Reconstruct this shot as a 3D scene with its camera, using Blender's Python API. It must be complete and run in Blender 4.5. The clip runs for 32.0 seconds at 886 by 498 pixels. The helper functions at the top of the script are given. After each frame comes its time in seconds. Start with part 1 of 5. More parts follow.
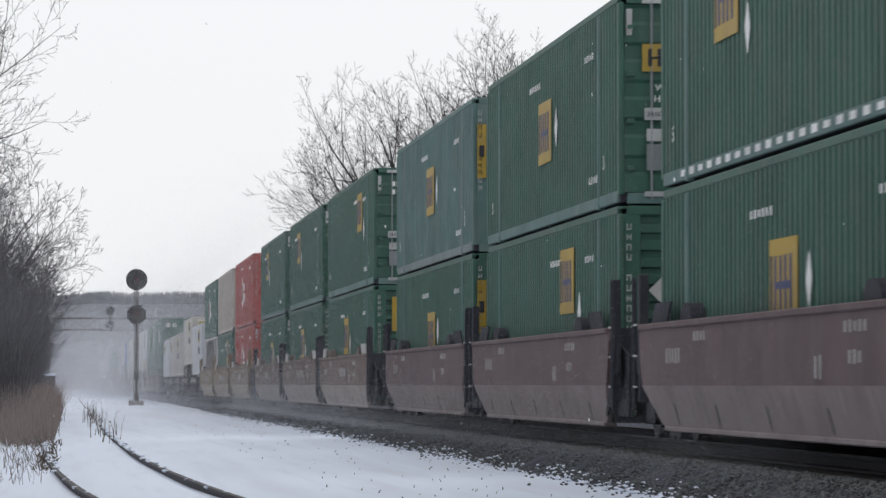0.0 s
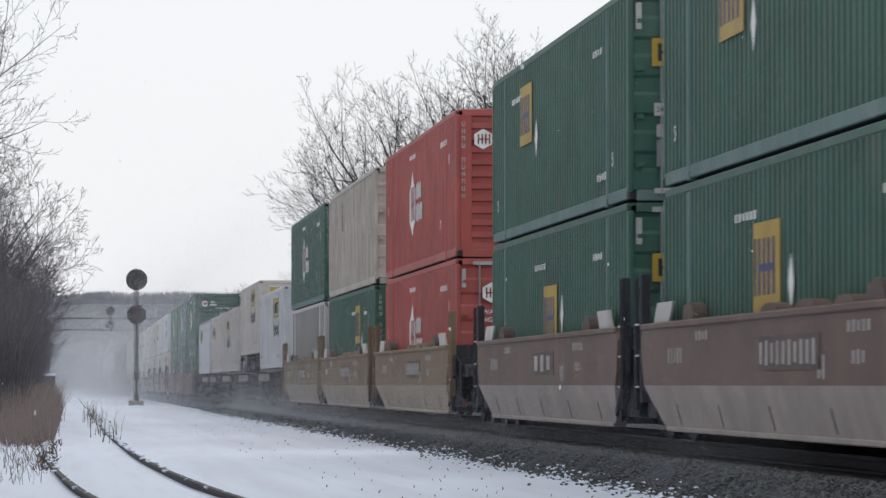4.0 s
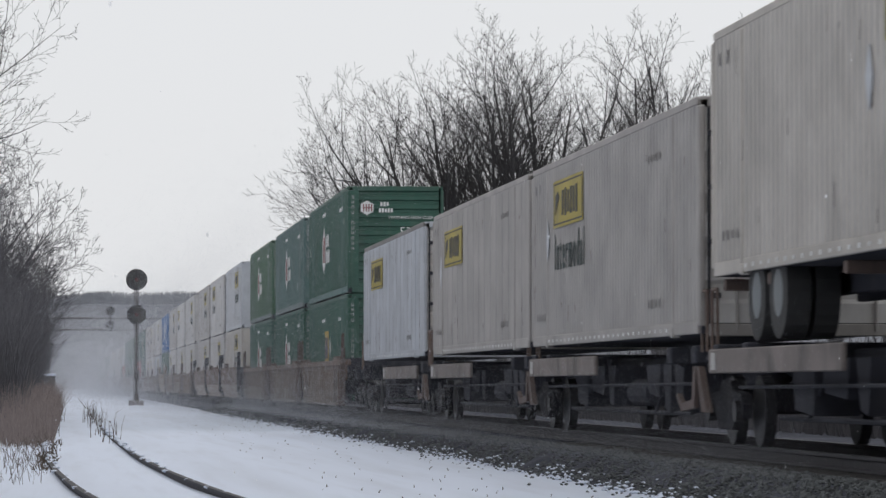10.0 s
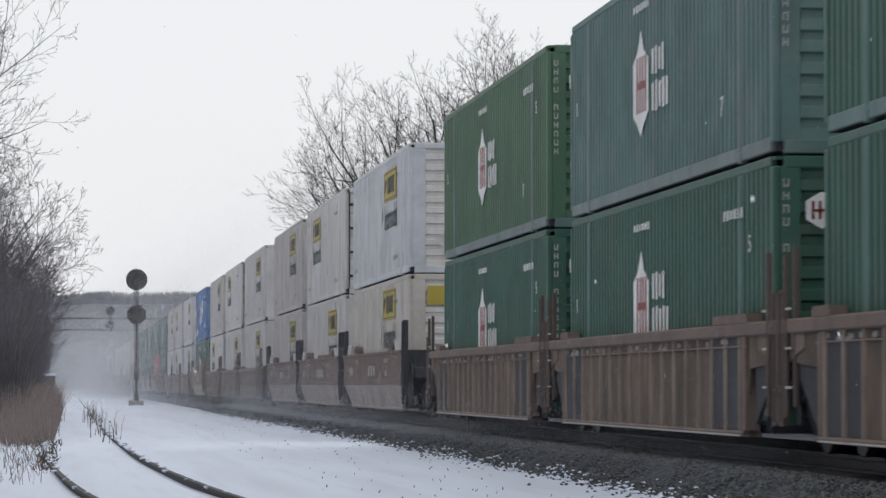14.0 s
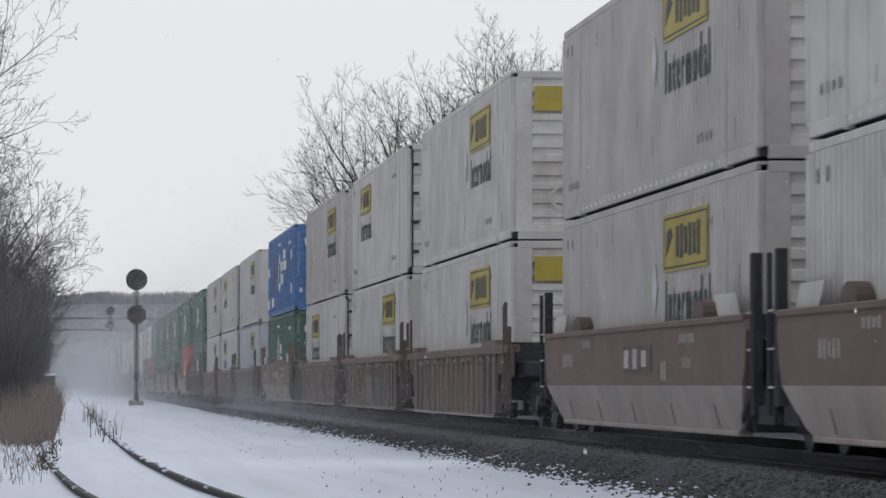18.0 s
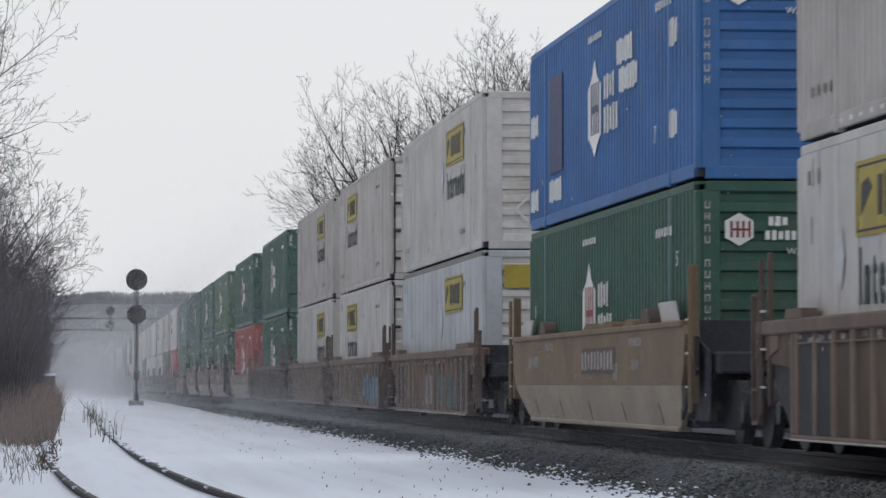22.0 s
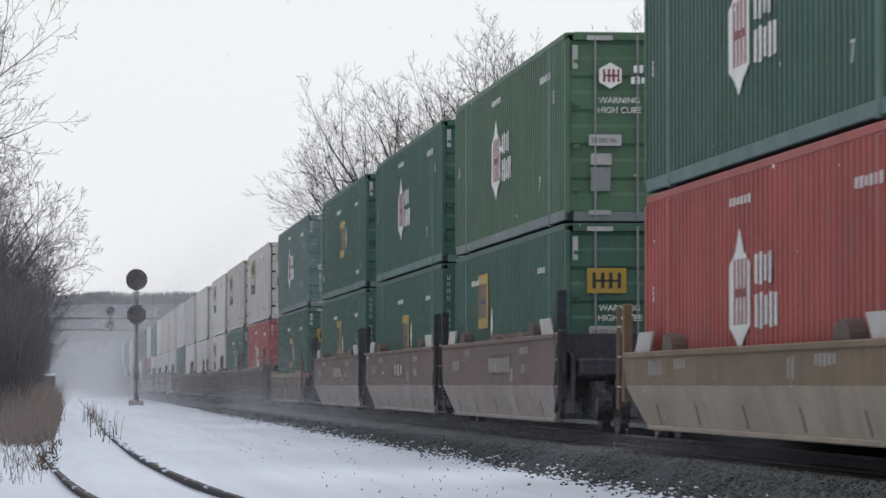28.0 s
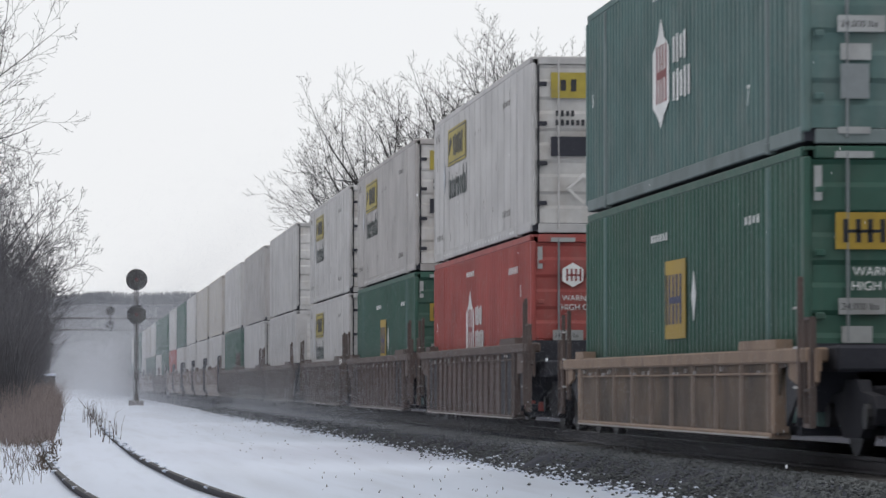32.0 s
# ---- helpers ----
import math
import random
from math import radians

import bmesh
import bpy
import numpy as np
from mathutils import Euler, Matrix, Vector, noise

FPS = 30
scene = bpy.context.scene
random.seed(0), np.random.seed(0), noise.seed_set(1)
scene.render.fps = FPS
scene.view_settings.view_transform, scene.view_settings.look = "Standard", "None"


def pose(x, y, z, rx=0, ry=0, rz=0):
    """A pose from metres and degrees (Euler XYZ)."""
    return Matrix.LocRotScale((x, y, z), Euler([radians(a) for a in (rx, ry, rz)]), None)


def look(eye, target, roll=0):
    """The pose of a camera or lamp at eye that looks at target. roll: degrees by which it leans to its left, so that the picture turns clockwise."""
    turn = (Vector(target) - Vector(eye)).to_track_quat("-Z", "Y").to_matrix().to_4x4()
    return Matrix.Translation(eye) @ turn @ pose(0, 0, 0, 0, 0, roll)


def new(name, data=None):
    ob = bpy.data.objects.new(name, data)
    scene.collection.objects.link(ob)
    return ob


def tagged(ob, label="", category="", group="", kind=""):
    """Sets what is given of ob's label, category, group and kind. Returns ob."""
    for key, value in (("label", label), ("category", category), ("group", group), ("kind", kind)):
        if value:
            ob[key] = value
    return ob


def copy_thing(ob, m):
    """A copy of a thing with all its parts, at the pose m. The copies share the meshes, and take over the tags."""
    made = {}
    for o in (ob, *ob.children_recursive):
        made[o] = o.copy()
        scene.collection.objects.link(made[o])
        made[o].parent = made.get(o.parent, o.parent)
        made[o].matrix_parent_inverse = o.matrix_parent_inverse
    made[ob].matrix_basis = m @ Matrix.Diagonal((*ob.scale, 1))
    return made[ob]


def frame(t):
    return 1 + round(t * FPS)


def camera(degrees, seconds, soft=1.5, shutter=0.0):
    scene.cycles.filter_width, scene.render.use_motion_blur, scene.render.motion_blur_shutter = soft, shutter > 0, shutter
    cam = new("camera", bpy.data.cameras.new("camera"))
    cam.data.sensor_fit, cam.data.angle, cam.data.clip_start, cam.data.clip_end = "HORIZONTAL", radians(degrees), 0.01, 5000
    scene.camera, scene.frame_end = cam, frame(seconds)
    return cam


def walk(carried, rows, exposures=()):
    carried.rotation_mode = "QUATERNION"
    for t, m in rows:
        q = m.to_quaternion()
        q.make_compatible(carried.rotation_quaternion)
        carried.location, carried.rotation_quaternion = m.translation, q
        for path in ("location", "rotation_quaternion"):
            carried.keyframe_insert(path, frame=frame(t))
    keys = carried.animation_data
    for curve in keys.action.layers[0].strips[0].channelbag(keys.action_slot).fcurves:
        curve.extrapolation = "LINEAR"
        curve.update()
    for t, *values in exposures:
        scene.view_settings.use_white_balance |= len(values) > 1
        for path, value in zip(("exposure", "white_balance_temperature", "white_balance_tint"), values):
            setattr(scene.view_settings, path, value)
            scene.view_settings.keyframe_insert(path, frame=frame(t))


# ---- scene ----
# x to the right of the line, y along the railway, z up; snow at z = 0
from itertools import product

cam = camera(13.59, 32.0, soft=1.5, shutter=0.25)
EYE = pose(0, 0, 1.25, 92.089, 0, -5.762)
walk(cam, [(0, EYE), (32.0, EYE)], [(0, 0.15), (3.5, 0.15), (7.0, 0.02), (9.0, -0.07), (12.6, -0.05), (13.2, -0.02), (14.0, 0.07), (15.2, 0.05), (16.6, -0.05), (19.0, -0.05), (25.0, -0.02), (28.0, 0.11), (32.0, 0.11)])

LINE_X = 8.82        # centre of the main line
RAIL_Z = 0.52        # top of its rails
SPEED = 19.94        # the train comes towards the camera, m/s
LENGTH = 16.15       # a 53-foot container
TALL = 2.896
HALF = 1.295

# ---- overcast winter daylight ----
world = bpy.data.worlds.new("overcast_sky")
scene.world = world
world.use_nodes = True
wn, wl = world.node_tree.nodes, world.node_tree.links
wn.clear()
sky = wn.new("ShaderNodeTexSky")
sky.sky_type, sky.sun_disc = "NISHITA", False
sky.sun_elevation, sky.sun_rotation = radians(52), radians(58)
sky.air_density, sky.dust_density = 1.0, 4.0
dim = wn.new("ShaderNodeMixRGB")
dim.blend_type, dim.inputs[0].default_value = "MULTIPLY", 1.0
dim.inputs[2].default_value = (0.1, 0.1, 0.1, 1)
cloud = wn.new("ShaderNodeMixRGB")
cloud.inputs[0].default_value = 0.93
cloud.inputs[2].default_value = (0.856, 0.869, 0.893, 1)
back = wn.new("ShaderNodeBackground")
out = wn.new("ShaderNodeOutputWorld")
wl.new(sky.outputs[0], dim.inputs[1])
wl.new(dim.outputs[0], cloud.inputs[1])
wl.new(cloud.outputs[0], back.inputs[0])
wl.new(back.outputs[0], out.inputs[0])
back.inputs[1].default_value = 1.0
sun_data = bpy.data.lights.new("sun", "SUN")
sun_data.energy, sun_data.angle, sun_data.color = 0.5, radians(80), (1.0, 0.97, 0.93)
sun = new("sun", sun_data)
sun.matrix_world = look((40, 25, 60), (0, 0, 0))


# ---- materials ----
MATS = {}


def material(name, colour, rough=0.6, dirt=0.3, dirt_colour=(0.16, 0.14, 0.125), fine=14.0, metal=0.0, bump=0.15, streak=0.0, spread=0.06, gloss=0.5, island=0.0):
    """A surface with grain, blotches of grime and, for paint, streaks that run down it."""
    if name in MATS:
        return MATS[name]
    m = bpy.data.materials.new(name)
    m.use_nodes = True
    n, l = m.node_tree.nodes, m.node_tree.links
    b = n["Principled BSDF"]
    co, info = n.new("ShaderNodeTexCoord"), n.new("ShaderNodeObjectInfo")
    shift = n.new("ShaderNodeVectorMath")
    shift.operation = "MULTIPLY_ADD"
    shift.inputs[1].default_value = (37, 53, 29)
    l.new(info.outputs["Random"], shift.inputs[0])
    l.new(co.outputs["Object"], shift.inputs[2])

    def noise_at(scale, detail=5.0, stretch=None):
        t = n.new("ShaderNodeTexNoise")
        t.inputs["Scale"].default_value, t.inputs["Detail"].default_value = scale, detail
        if stretch:
            mp = n.new("ShaderNodeMapping")
            mp.inputs["Scale"].default_value = stretch
            l.new(shift.outputs[0], mp.inputs[0])
            l.new(mp.outputs[0], t.inputs["Vector"])
        else:
            l.new(shift.outputs[0], t.inputs["Vector"])
        return t.outputs["Fac"]

    def ramp(fac, lo, hi):
        r = n.new("ShaderNodeMapRange")
        r.inputs[1].default_value, r.inputs[2].default_value = lo, hi
        l.new(fac, r.inputs[0])
        return r.outputs[0]

    def mix(fac, a, c, kind="MIX"):
        x = n.new("ShaderNodeMixRGB")
        x.blend_type = kind
        for sock, v in zip(x.inputs, (fac, a, c)):
            if isinstance(v, (int, float)):
                sock.default_value = v
            elif isinstance(v, tuple):
                sock.default_value = (*v[:3], 1)
            else:
                l.new(v, sock)
        return x.outputs[0]

    def times(a, k):
        x = n.new("ShaderNodeMath")
        x.operation = "MULTIPLY"
        l.new(a, x.inputs[0])
        if isinstance(k, (int, float)):
            x.inputs[1].default_value = k
        else:
            l.new(k, x.inputs[1])
        return x.outputs[0]

    lo = tuple(max(0.0, c * (1 - 2.2 * spread)) for c in colour)
    hi = tuple(min(1.0, c * (1 + 2.2 * spread)) for c in colour)
    base = mix(ramp(noise_at(0.9), 0.35, 0.65), lo, hi)
    base = mix(times(ramp(noise_at(1.7, 8.0), 0.5, 0.72), dirt), base, dirt_colour)
    if streak:
        base = mix(times(ramp(noise_at(3.0, 6.0, (1.6, 1.6, 0.16)), 0.52, 0.75), streak), base, dirt_colour)
    if island:
        geo = n.new("ShaderNodeNewGeometry")
        base = mix(times(geo.outputs["Random Per Island"], island), base, tuple(min(1.0, 3.2 * c) for c in colour))
    grain = noise_at(fine, 6.0)
    base = mix(0.22, base, mix(grain, (0.25, 0.25, 0.25), (1.0, 1.0, 1.0)), "OVERLAY")
    l.new(base, b.inputs["Base Color"])
    r = n.new("ShaderNodeMapRange")
    r.inputs[3].default_value, r.inputs[4].default_value = max(0.05, rough - 0.12), min(1.0, rough + 0.15)
    l.new(grain, r.inputs[0])
    l.new(r.outputs[0], b.inputs["Roughness"])
    b.inputs["Metallic"].default_value = metal
    b.inputs["Specular IOR Level"].default_value = gloss
    if bump:
        bp = n.new("ShaderNodeBump")
        bp.inputs["Strength"].default_value, bp.inputs["Distance"].default_value = bump, 0.02
        l.new(grain, bp.inputs["Height"])
        l.new(bp.outputs[0], b.inputs["Normal"])
    MATS[name] = m
    return m


def paint(name, colour, dirt=0.25, streak=0.3, rough=0.55):
    return material(name, colour, rough, dirt, streak=streak, bump=0.06, fine=9.0)


GREEN = paint("green_paint", (0.03, 0.092, 0.067), 0.14, 0.16)
GREEN_LIGHT = paint("leaf_green_paint", (0.055, 0.122, 0.072), 0.14, 0.16)
GREEN_DUSTY = material("dusty_green_paint", (0.09, 0.155, 0.148), 0.7, 0.35, (0.2, 0.22, 0.21), streak=0.3, fine=9.0)
RAIL_DUST = material("dust_greyed_rail", (0.155, 0.19, 0.19), 0.75, 0.5, (0.09, 0.11, 0.11), streak=0.2, fine=9.0)
RED = paint("red_paint", (0.325, 0.066, 0.058), 0.2, 0.2)
BLUE = paint("blue_paint", (0.035, 0.13, 0.34), 0.12, 0.12)
WHITE = material("white_paint", (0.465, 0.452, 0.447), 0.5, 0.2, (0.4, 0.37, 0.345), streak=0.06, bump=0.05, fine=9.0)
WHITE_BLUE = material("bluish_white_paint", (0.475, 0.495, 0.53), 0.5, 0.16, (0.37, 0.37, 0.37), streak=0.06, bump=0.05, fine=9.0)
CREAM = material("cream_paint", (0.43, 0.4, 0.365), 0.55, 0.2, (0.33, 0.29, 0.25), streak=0.1, bump=0.05, fine=9.0)
GREY_WHITE = material("grimy_white_paint", (0.385, 0.365, 0.355), 0.6, 0.3, (0.29, 0.26, 0.24), streak=0.08, bump=0.05, fine=9.0)
GROOVE = material("grimed_groove", (0.405, 0.395, 0.39), 0.7, 0.25, (0.34, 0.315, 0.3), streak=0.1, fine=9.0)
DRAB = material("drab_white_paint", (0.335, 0.315, 0.3), 0.6, 0.3, (0.25, 0.225, 0.205), streak=0.08, bump=0.05, fine=9.0)
BLUE_DRAB = material("drab_bluish_paint", (0.4, 0.418, 0.452), 0.55, 0.25, (0.31, 0.31, 0.31), streak=0.06, bump=0.05, fine=9.0)
WHITE_END = material("rust_streaked_white", (0.56, 0.545, 0.53), 0.55, 0.4, (0.3, 0.24, 0.19), streak=0.3, bump=0.05, fine=9.0)
SEAM = material("dirty_panel_seam", (0.2, 0.19, 0.185), 0.7, 0.4)
SOFT_SEAM = material("panel_seam", (0.31, 0.305, 0.305), 0.7, 0.3, (0.25, 0.235, 0.225))
SCUFF = material("rusty_scuff", (0.1, 0.075, 0.065), 0.85, 0.4, (0.2, 0.17, 0.15), bump=0)
BEIGE = material("beige_paint", (0.4, 0.37, 0.335), 0.6, 0.3, (0.2, 0.14, 0.1), streak=0.45, bump=0.05, fine=9.0)
MARK = material("white_lettering", (0.72, 0.73, 0.72), 0.5, 0.2, bump=0)
MARK_DIM = material("grimy_reflector", (0.36, 0.37, 0.37), 0.6, 0.4, bump=0)
DARK_MARK = material("dark_green_lettering", (0.006, 0.024, 0.024), 0.5, 0.1, bump=0)
YELLOW = material("yellow_panel", (0.36, 0.24, 0.03), 0.5, 0.25, bump=0)
YELLOW_J = material("lemon_panel", (0.36, 0.285, 0.045), 0.5, 0.35, bump=0)
BLACK = material("black_marking", (0.012, 0.014, 0.02), 0.5, 0.1, bump=0)
NAVY = material("navy_marking", (0.02, 0.03, 0.11), 0.5, 0.1, bump=0)
STEEL = material("galvanised_rod", (0.22, 0.24, 0.25), 0.45, 0.3, metal=0.5, bump=0.05)
# greasy steel lifted and blued slightly: haze over dark parts put into colour
GRIME = material("greasy_steel", (0.044, 0.045, 0.055), 0.9, 0.35, (0.075, 0.071, 0.073), bump=0.3, gloss=0.15)
SOOT = material("sooty_cast_steel", (0.024, 0.024, 0.029), 0.9, 0.4, (0.045, 0.041, 0.04), gloss=0.2)
WHEEL = material("wheel_steel", (0.028, 0.028, 0.032), 0.5, 0.5, (0.03, 0.026, 0.024), metal=0.4)
RUBBER = material("tyre_rubber", (0.035, 0.035, 0.036), 0.85, 0.4, (0.08, 0.075, 0.07))
MAROON = material("maroon_well_paint", (0.094, 0.06, 0.063), 0.75, 0.5, (0.125, 0.1, 0.098), streak=0.4)
MAROON_DUST = material("road_dusted_maroon", (0.21, 0.172, 0.172), 0.85, 0.35, (0.1, 0.075, 0.07), streak=0.4)
BROWN = material("brown_well_paint", (0.125, 0.083, 0.069), 0.7, 0.35, (0.09, 0.065, 0.055), streak=0.4)
BROWN_DUST = material("road_dusted_brown", (0.31, 0.268, 0.25), 0.85, 0.35, (0.19, 0.155, 0.138), streak=0.25)
TAN = material("mustard_well_paint", (0.16, 0.112, 0.066), 0.7, 0.4, (0.1, 0.075, 0.055), streak=0.4)
TAN_DUST = material("road_dusted_tan", (0.31, 0.265, 0.215), 0.85, 0.3, (0.2, 0.16, 0.13), streak=0.4)
RIB = material("rust_brown_rib_paint", (0.135, 0.096, 0.08), 0.8, 0.6, (0.08, 0.063, 0.061), streak=0.5)
RIB_DARK = material("dark_brown_rib_paint", (0.095, 0.068, 0.06), 0.75, 0.45, (0.06, 0.05, 0.048), streak=0.5)
RIB_LIGHT = material("sunned_brown_rib_paint", (0.24, 0.168, 0.122), 0.8, 0.5, (0.12, 0.085, 0.07), streak=0.5)
# stained sheet darker, dusty ribs paler: the bays' shade put into the colours
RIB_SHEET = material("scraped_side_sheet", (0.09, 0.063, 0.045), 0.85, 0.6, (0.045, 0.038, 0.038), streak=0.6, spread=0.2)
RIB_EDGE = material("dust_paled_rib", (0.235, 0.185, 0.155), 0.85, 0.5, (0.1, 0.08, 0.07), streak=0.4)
GRAFFITI_BLUE = material("sprayed_blue", (0.035, 0.19, 0.31), 0.6, 0.4)
GRAFFITI_PALE = material("sprayed_pale_grey", (0.15, 0.162, 0.168), 0.6, 0.5)
GRAFFITI_TEAL = material("sprayed_teal", (0.015, 0.06, 0.065), 0.6, 0.4)
STENCIL = material("faded_stencil", (0.36, 0.34, 0.33), 0.7, 0.4, bump=0)
NIGHT = material("blue_black_patch", (0.024, 0.024, 0.031), 0.8, 0.4, (0.055, 0.048, 0.046))
APRON = material("dust_paled_apron", (0.185, 0.16, 0.15), 0.85, 0.8, (0.07, 0.062, 0.06), streak=0.4)
GUIDE = material("bare_guide_plate", (0.42, 0.41, 0.4), 0.65, 0.35, (0.22, 0.19, 0.17))
BARK = material("grey_bark", (0.04, 0.038, 0.039), 0.9, 0.4, (0.028, 0.026, 0.027), bump=0.4)
TWIG = material("grey_twigs", (0.034, 0.032, 0.033), 0.9, 0.3, (0.026, 0.024, 0.025), bump=0)
BRUSH = material("thicket_stems", (0.1, 0.097, 0.106), 0.9, 0.4, (0.062, 0.06, 0.066), bump=0)
STRAW = material("dry_straw", (0.25, 0.205, 0.19), 0.9, 0.5, (0.15, 0.125, 0.118), bump=0)
WEED = material("dead_weed", (0.09, 0.07, 0.055), 0.9, 0.3, bump=0)
SNOW = material("settled_snow", (0.655, 0.71, 0.825), 0.8, 0.16, (0.6, 0.62, 0.66), fine=3.5, bump=0.12, spread=0.03)


def rutted(m):
    """Long faint ruts of packed snow along the line, their grey shading put into the colour."""
    n, l = m.node_tree.nodes, m.node_tree.links
    b = n["Principled BSDF"]
    for link in list(b.inputs["Normal"].links):
        l.remove(link)
    co = n.new("ShaderNodeTexCoord")
    tone = None
    for scale, lo, hi, most, tint in (((0.9, 0.03, 1.0), 0.45, 0.72, 0.5, (0.52, 0.555, 0.63, 1)), ((3.0, 0.14, 1.0), 0.5, 0.75, 0.35, (0.5, 0.53, 0.6, 1))):
        mp, t, r, x = (n.new("ShaderNode" + k) for k in ("Mapping", "TexNoise", "MapRange", "MixRGB"))
        mp.inputs["Scale"].default_value = scale
        t.inputs["Scale"].default_value, t.inputs["Detail"].default_value = 1.0, 5.0
        r.inputs[1].default_value, r.inputs[2].default_value, r.inputs[4].default_value = lo, hi, most
        x.inputs[1].default_value, x.inputs[2].default_value = (0.655, 0.71, 0.825, 1), tint
        l.new(co.outputs["Object"], mp.inputs[0])
        l.new(mp.outputs[0], t.inputs["Vector"])
        l.new(t.outputs["Fac"], r.inputs[0])
        l.new(r.outputs[0], x.inputs[0])
        if tone is not None:
            l.new(tone, x.inputs[1])
        tone = x.outputs[0]
    l.new(tone, b.inputs["Base Color"])


rutted(SNOW)
# wet bed, darkened for the train's shade and blued for haze in its colour
BALLAST = material("wet_ballast", (0.072, 0.075, 0.092), 0.95, 0.5, (0.04, 0.042, 0.052), fine=40.0, bump=0.6, spread=0.12, gloss=0.05)
STONE = material("ballast_stone", (0.06, 0.064, 0.066), 0.85, 0.4, (0.036, 0.038, 0.042), fine=8.0, bump=0.4, spread=0.25, island=0.55)
RAIL = material("rusty_rail", (0.04, 0.038, 0.044), 0.75, 0.5, (0.02, 0.018, 0.018))
RAIL_HEAD = material("worn_rail_head", (0.08, 0.08, 0.085), 0.45, 0.4, metal=0.6, bump=0)
TIE = material("old_tie_timber", (0.045, 0.042, 0.042), 0.9, 0.5, (0.02, 0.018, 0.016), bump=0.5)
SIGNAL = material("signal_black", (0.014, 0.014, 0.016), 0.6, 0.3)
MAST = material("weathered_mast", (0.1, 0.095, 0.095), 0.6, 0.4, (0.05, 0.045, 0.042))
EMBLEM_RED = material("dark_red_emblem", (0.2, 0.03, 0.03), 0.5, 0.1, bump=0)
LENS = material("dark_red_lens", (0.09, 0.012, 0.012), 0.3, 0.1, bump=0)
CONCRETE = material("grey_concrete", (0.22, 0.2, 0.195), 0.9, 0.4)
# haze put into the colour: hill and ridge paler and bluer than bare woods
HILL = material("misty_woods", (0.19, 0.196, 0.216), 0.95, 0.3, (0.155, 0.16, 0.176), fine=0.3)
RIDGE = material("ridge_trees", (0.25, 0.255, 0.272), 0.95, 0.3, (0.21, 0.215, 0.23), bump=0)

# flakes greyed from white: the dimness of the haze put into their colour
FLAKE = bpy.data.materials.new("snow_flake")
FLAKE.use_nodes = True
_n, _l = FLAKE.node_tree.nodes, FLAKE.node_tree.links
_n.clear()
_d, _t, _m, _o = (_n.new("ShaderNode" + k) for k in ("BsdfDiffuse", "BsdfTranslucent", "MixShader", "OutputMaterial"))
_d.inputs[0].default_value = _t.inputs[0].default_value = (0.585, 0.603, 0.645, 1)
_l.new(_d.outputs[0], _m.inputs[1])
_l.new(_t.outputs[0], _m.inputs[2])
_l.new(_m.outputs[0], _o.inputs[0])


FLUFF = FLAKE.copy()
FLUFF.name = "fresh_snow_flake"
for _d in FLUFF.node_tree.nodes:
    if _d.type in ("BSDF_DIFFUSE", "BSDF_TRANSLUCENT"):
        _d.inputs[0].default_value = (0.95, 0.95, 0.96, 1)


# ---- mesh building ----
class Shape:
    """Vertices and faces, added up piece by piece."""

    def __init__(self):
        self.v, self.f = [], []

    def add(self, verts, faces):
        k = len(self.v)
        self.v.extend(verts)
        self.f.extend([tuple(i + k for i in f) for f in faces])
        return self

    def box(self, x0, x1, y0, y1, z0, z1):
        v = [(x, y, z) for x, y, z in product((x0, x1), (y0, y1), (z0, z1))]
        return self.add(v, [(0, 1, 3, 2), (4, 6, 7, 5), (0, 4, 5, 1), (2, 3, 7, 6), (0, 2, 6, 4), (1, 5, 7, 3)])

    def prism(self, outline, x0, x1, axis=0):
        """An outline in the two other axes, carried along one axis."""
        n = len(outline)
        put = {0: lambda a, p: (a, p[0], p[1]), 1: lambda a, p: (p[0], a, p[1]), 2: lambda a, p: (p[0], p[1], a)}[axis]
        v = [put(a, p) for a in (x0, x1) for p in outline]
        f = [(i, (i + 1) % n, n + (i + 1) % n, n + i) for i in range(n)] + [tuple(range(n))[::-1], tuple(range(n, 2 * n))]
        return self.add(v, f)

    def rod(self, a, b, r, r2=None, n=6, cap=True):
        a, b = Vector(a), Vector(b)
        d = (b - a).normalized()
        u = d.orthogonal().normalized()
        w = d.cross(u)
        r2 = r if r2 is None else r2
        v = [tuple(p + rr * (math.cos(6.2832 * i / n) * u + math.sin(6.2832 * i / n) * w)) for p, rr in ((a, r), (b, r2)) for i in range(n)]
        f = [(i, (i + 1) % n, n + (i + 1) % n, n + i) for i in range(n)]
        if cap:
            f += [tuple(range(n))[::-1], tuple(range(n, 2 * n))]
        return self.add(v, f)

    def mesh(self, name, mat, smooth=False):
        m = bpy.data.meshes.new(name)
        m.from_pydata([tuple(p) for p in self.v], [], self.f)
        bm = bmesh.new()
        bm.from_mesh(m)
        if len(bm.verts) < 20000:
            bmesh.ops.recalc_face_normals(bm, faces=bm.faces)
        bm.to_mesh(m)
        bm.free()
        m.materials.append(mat)
        if smooth:
            for p in m.polygons:
                p.use_smooth = True
        return m


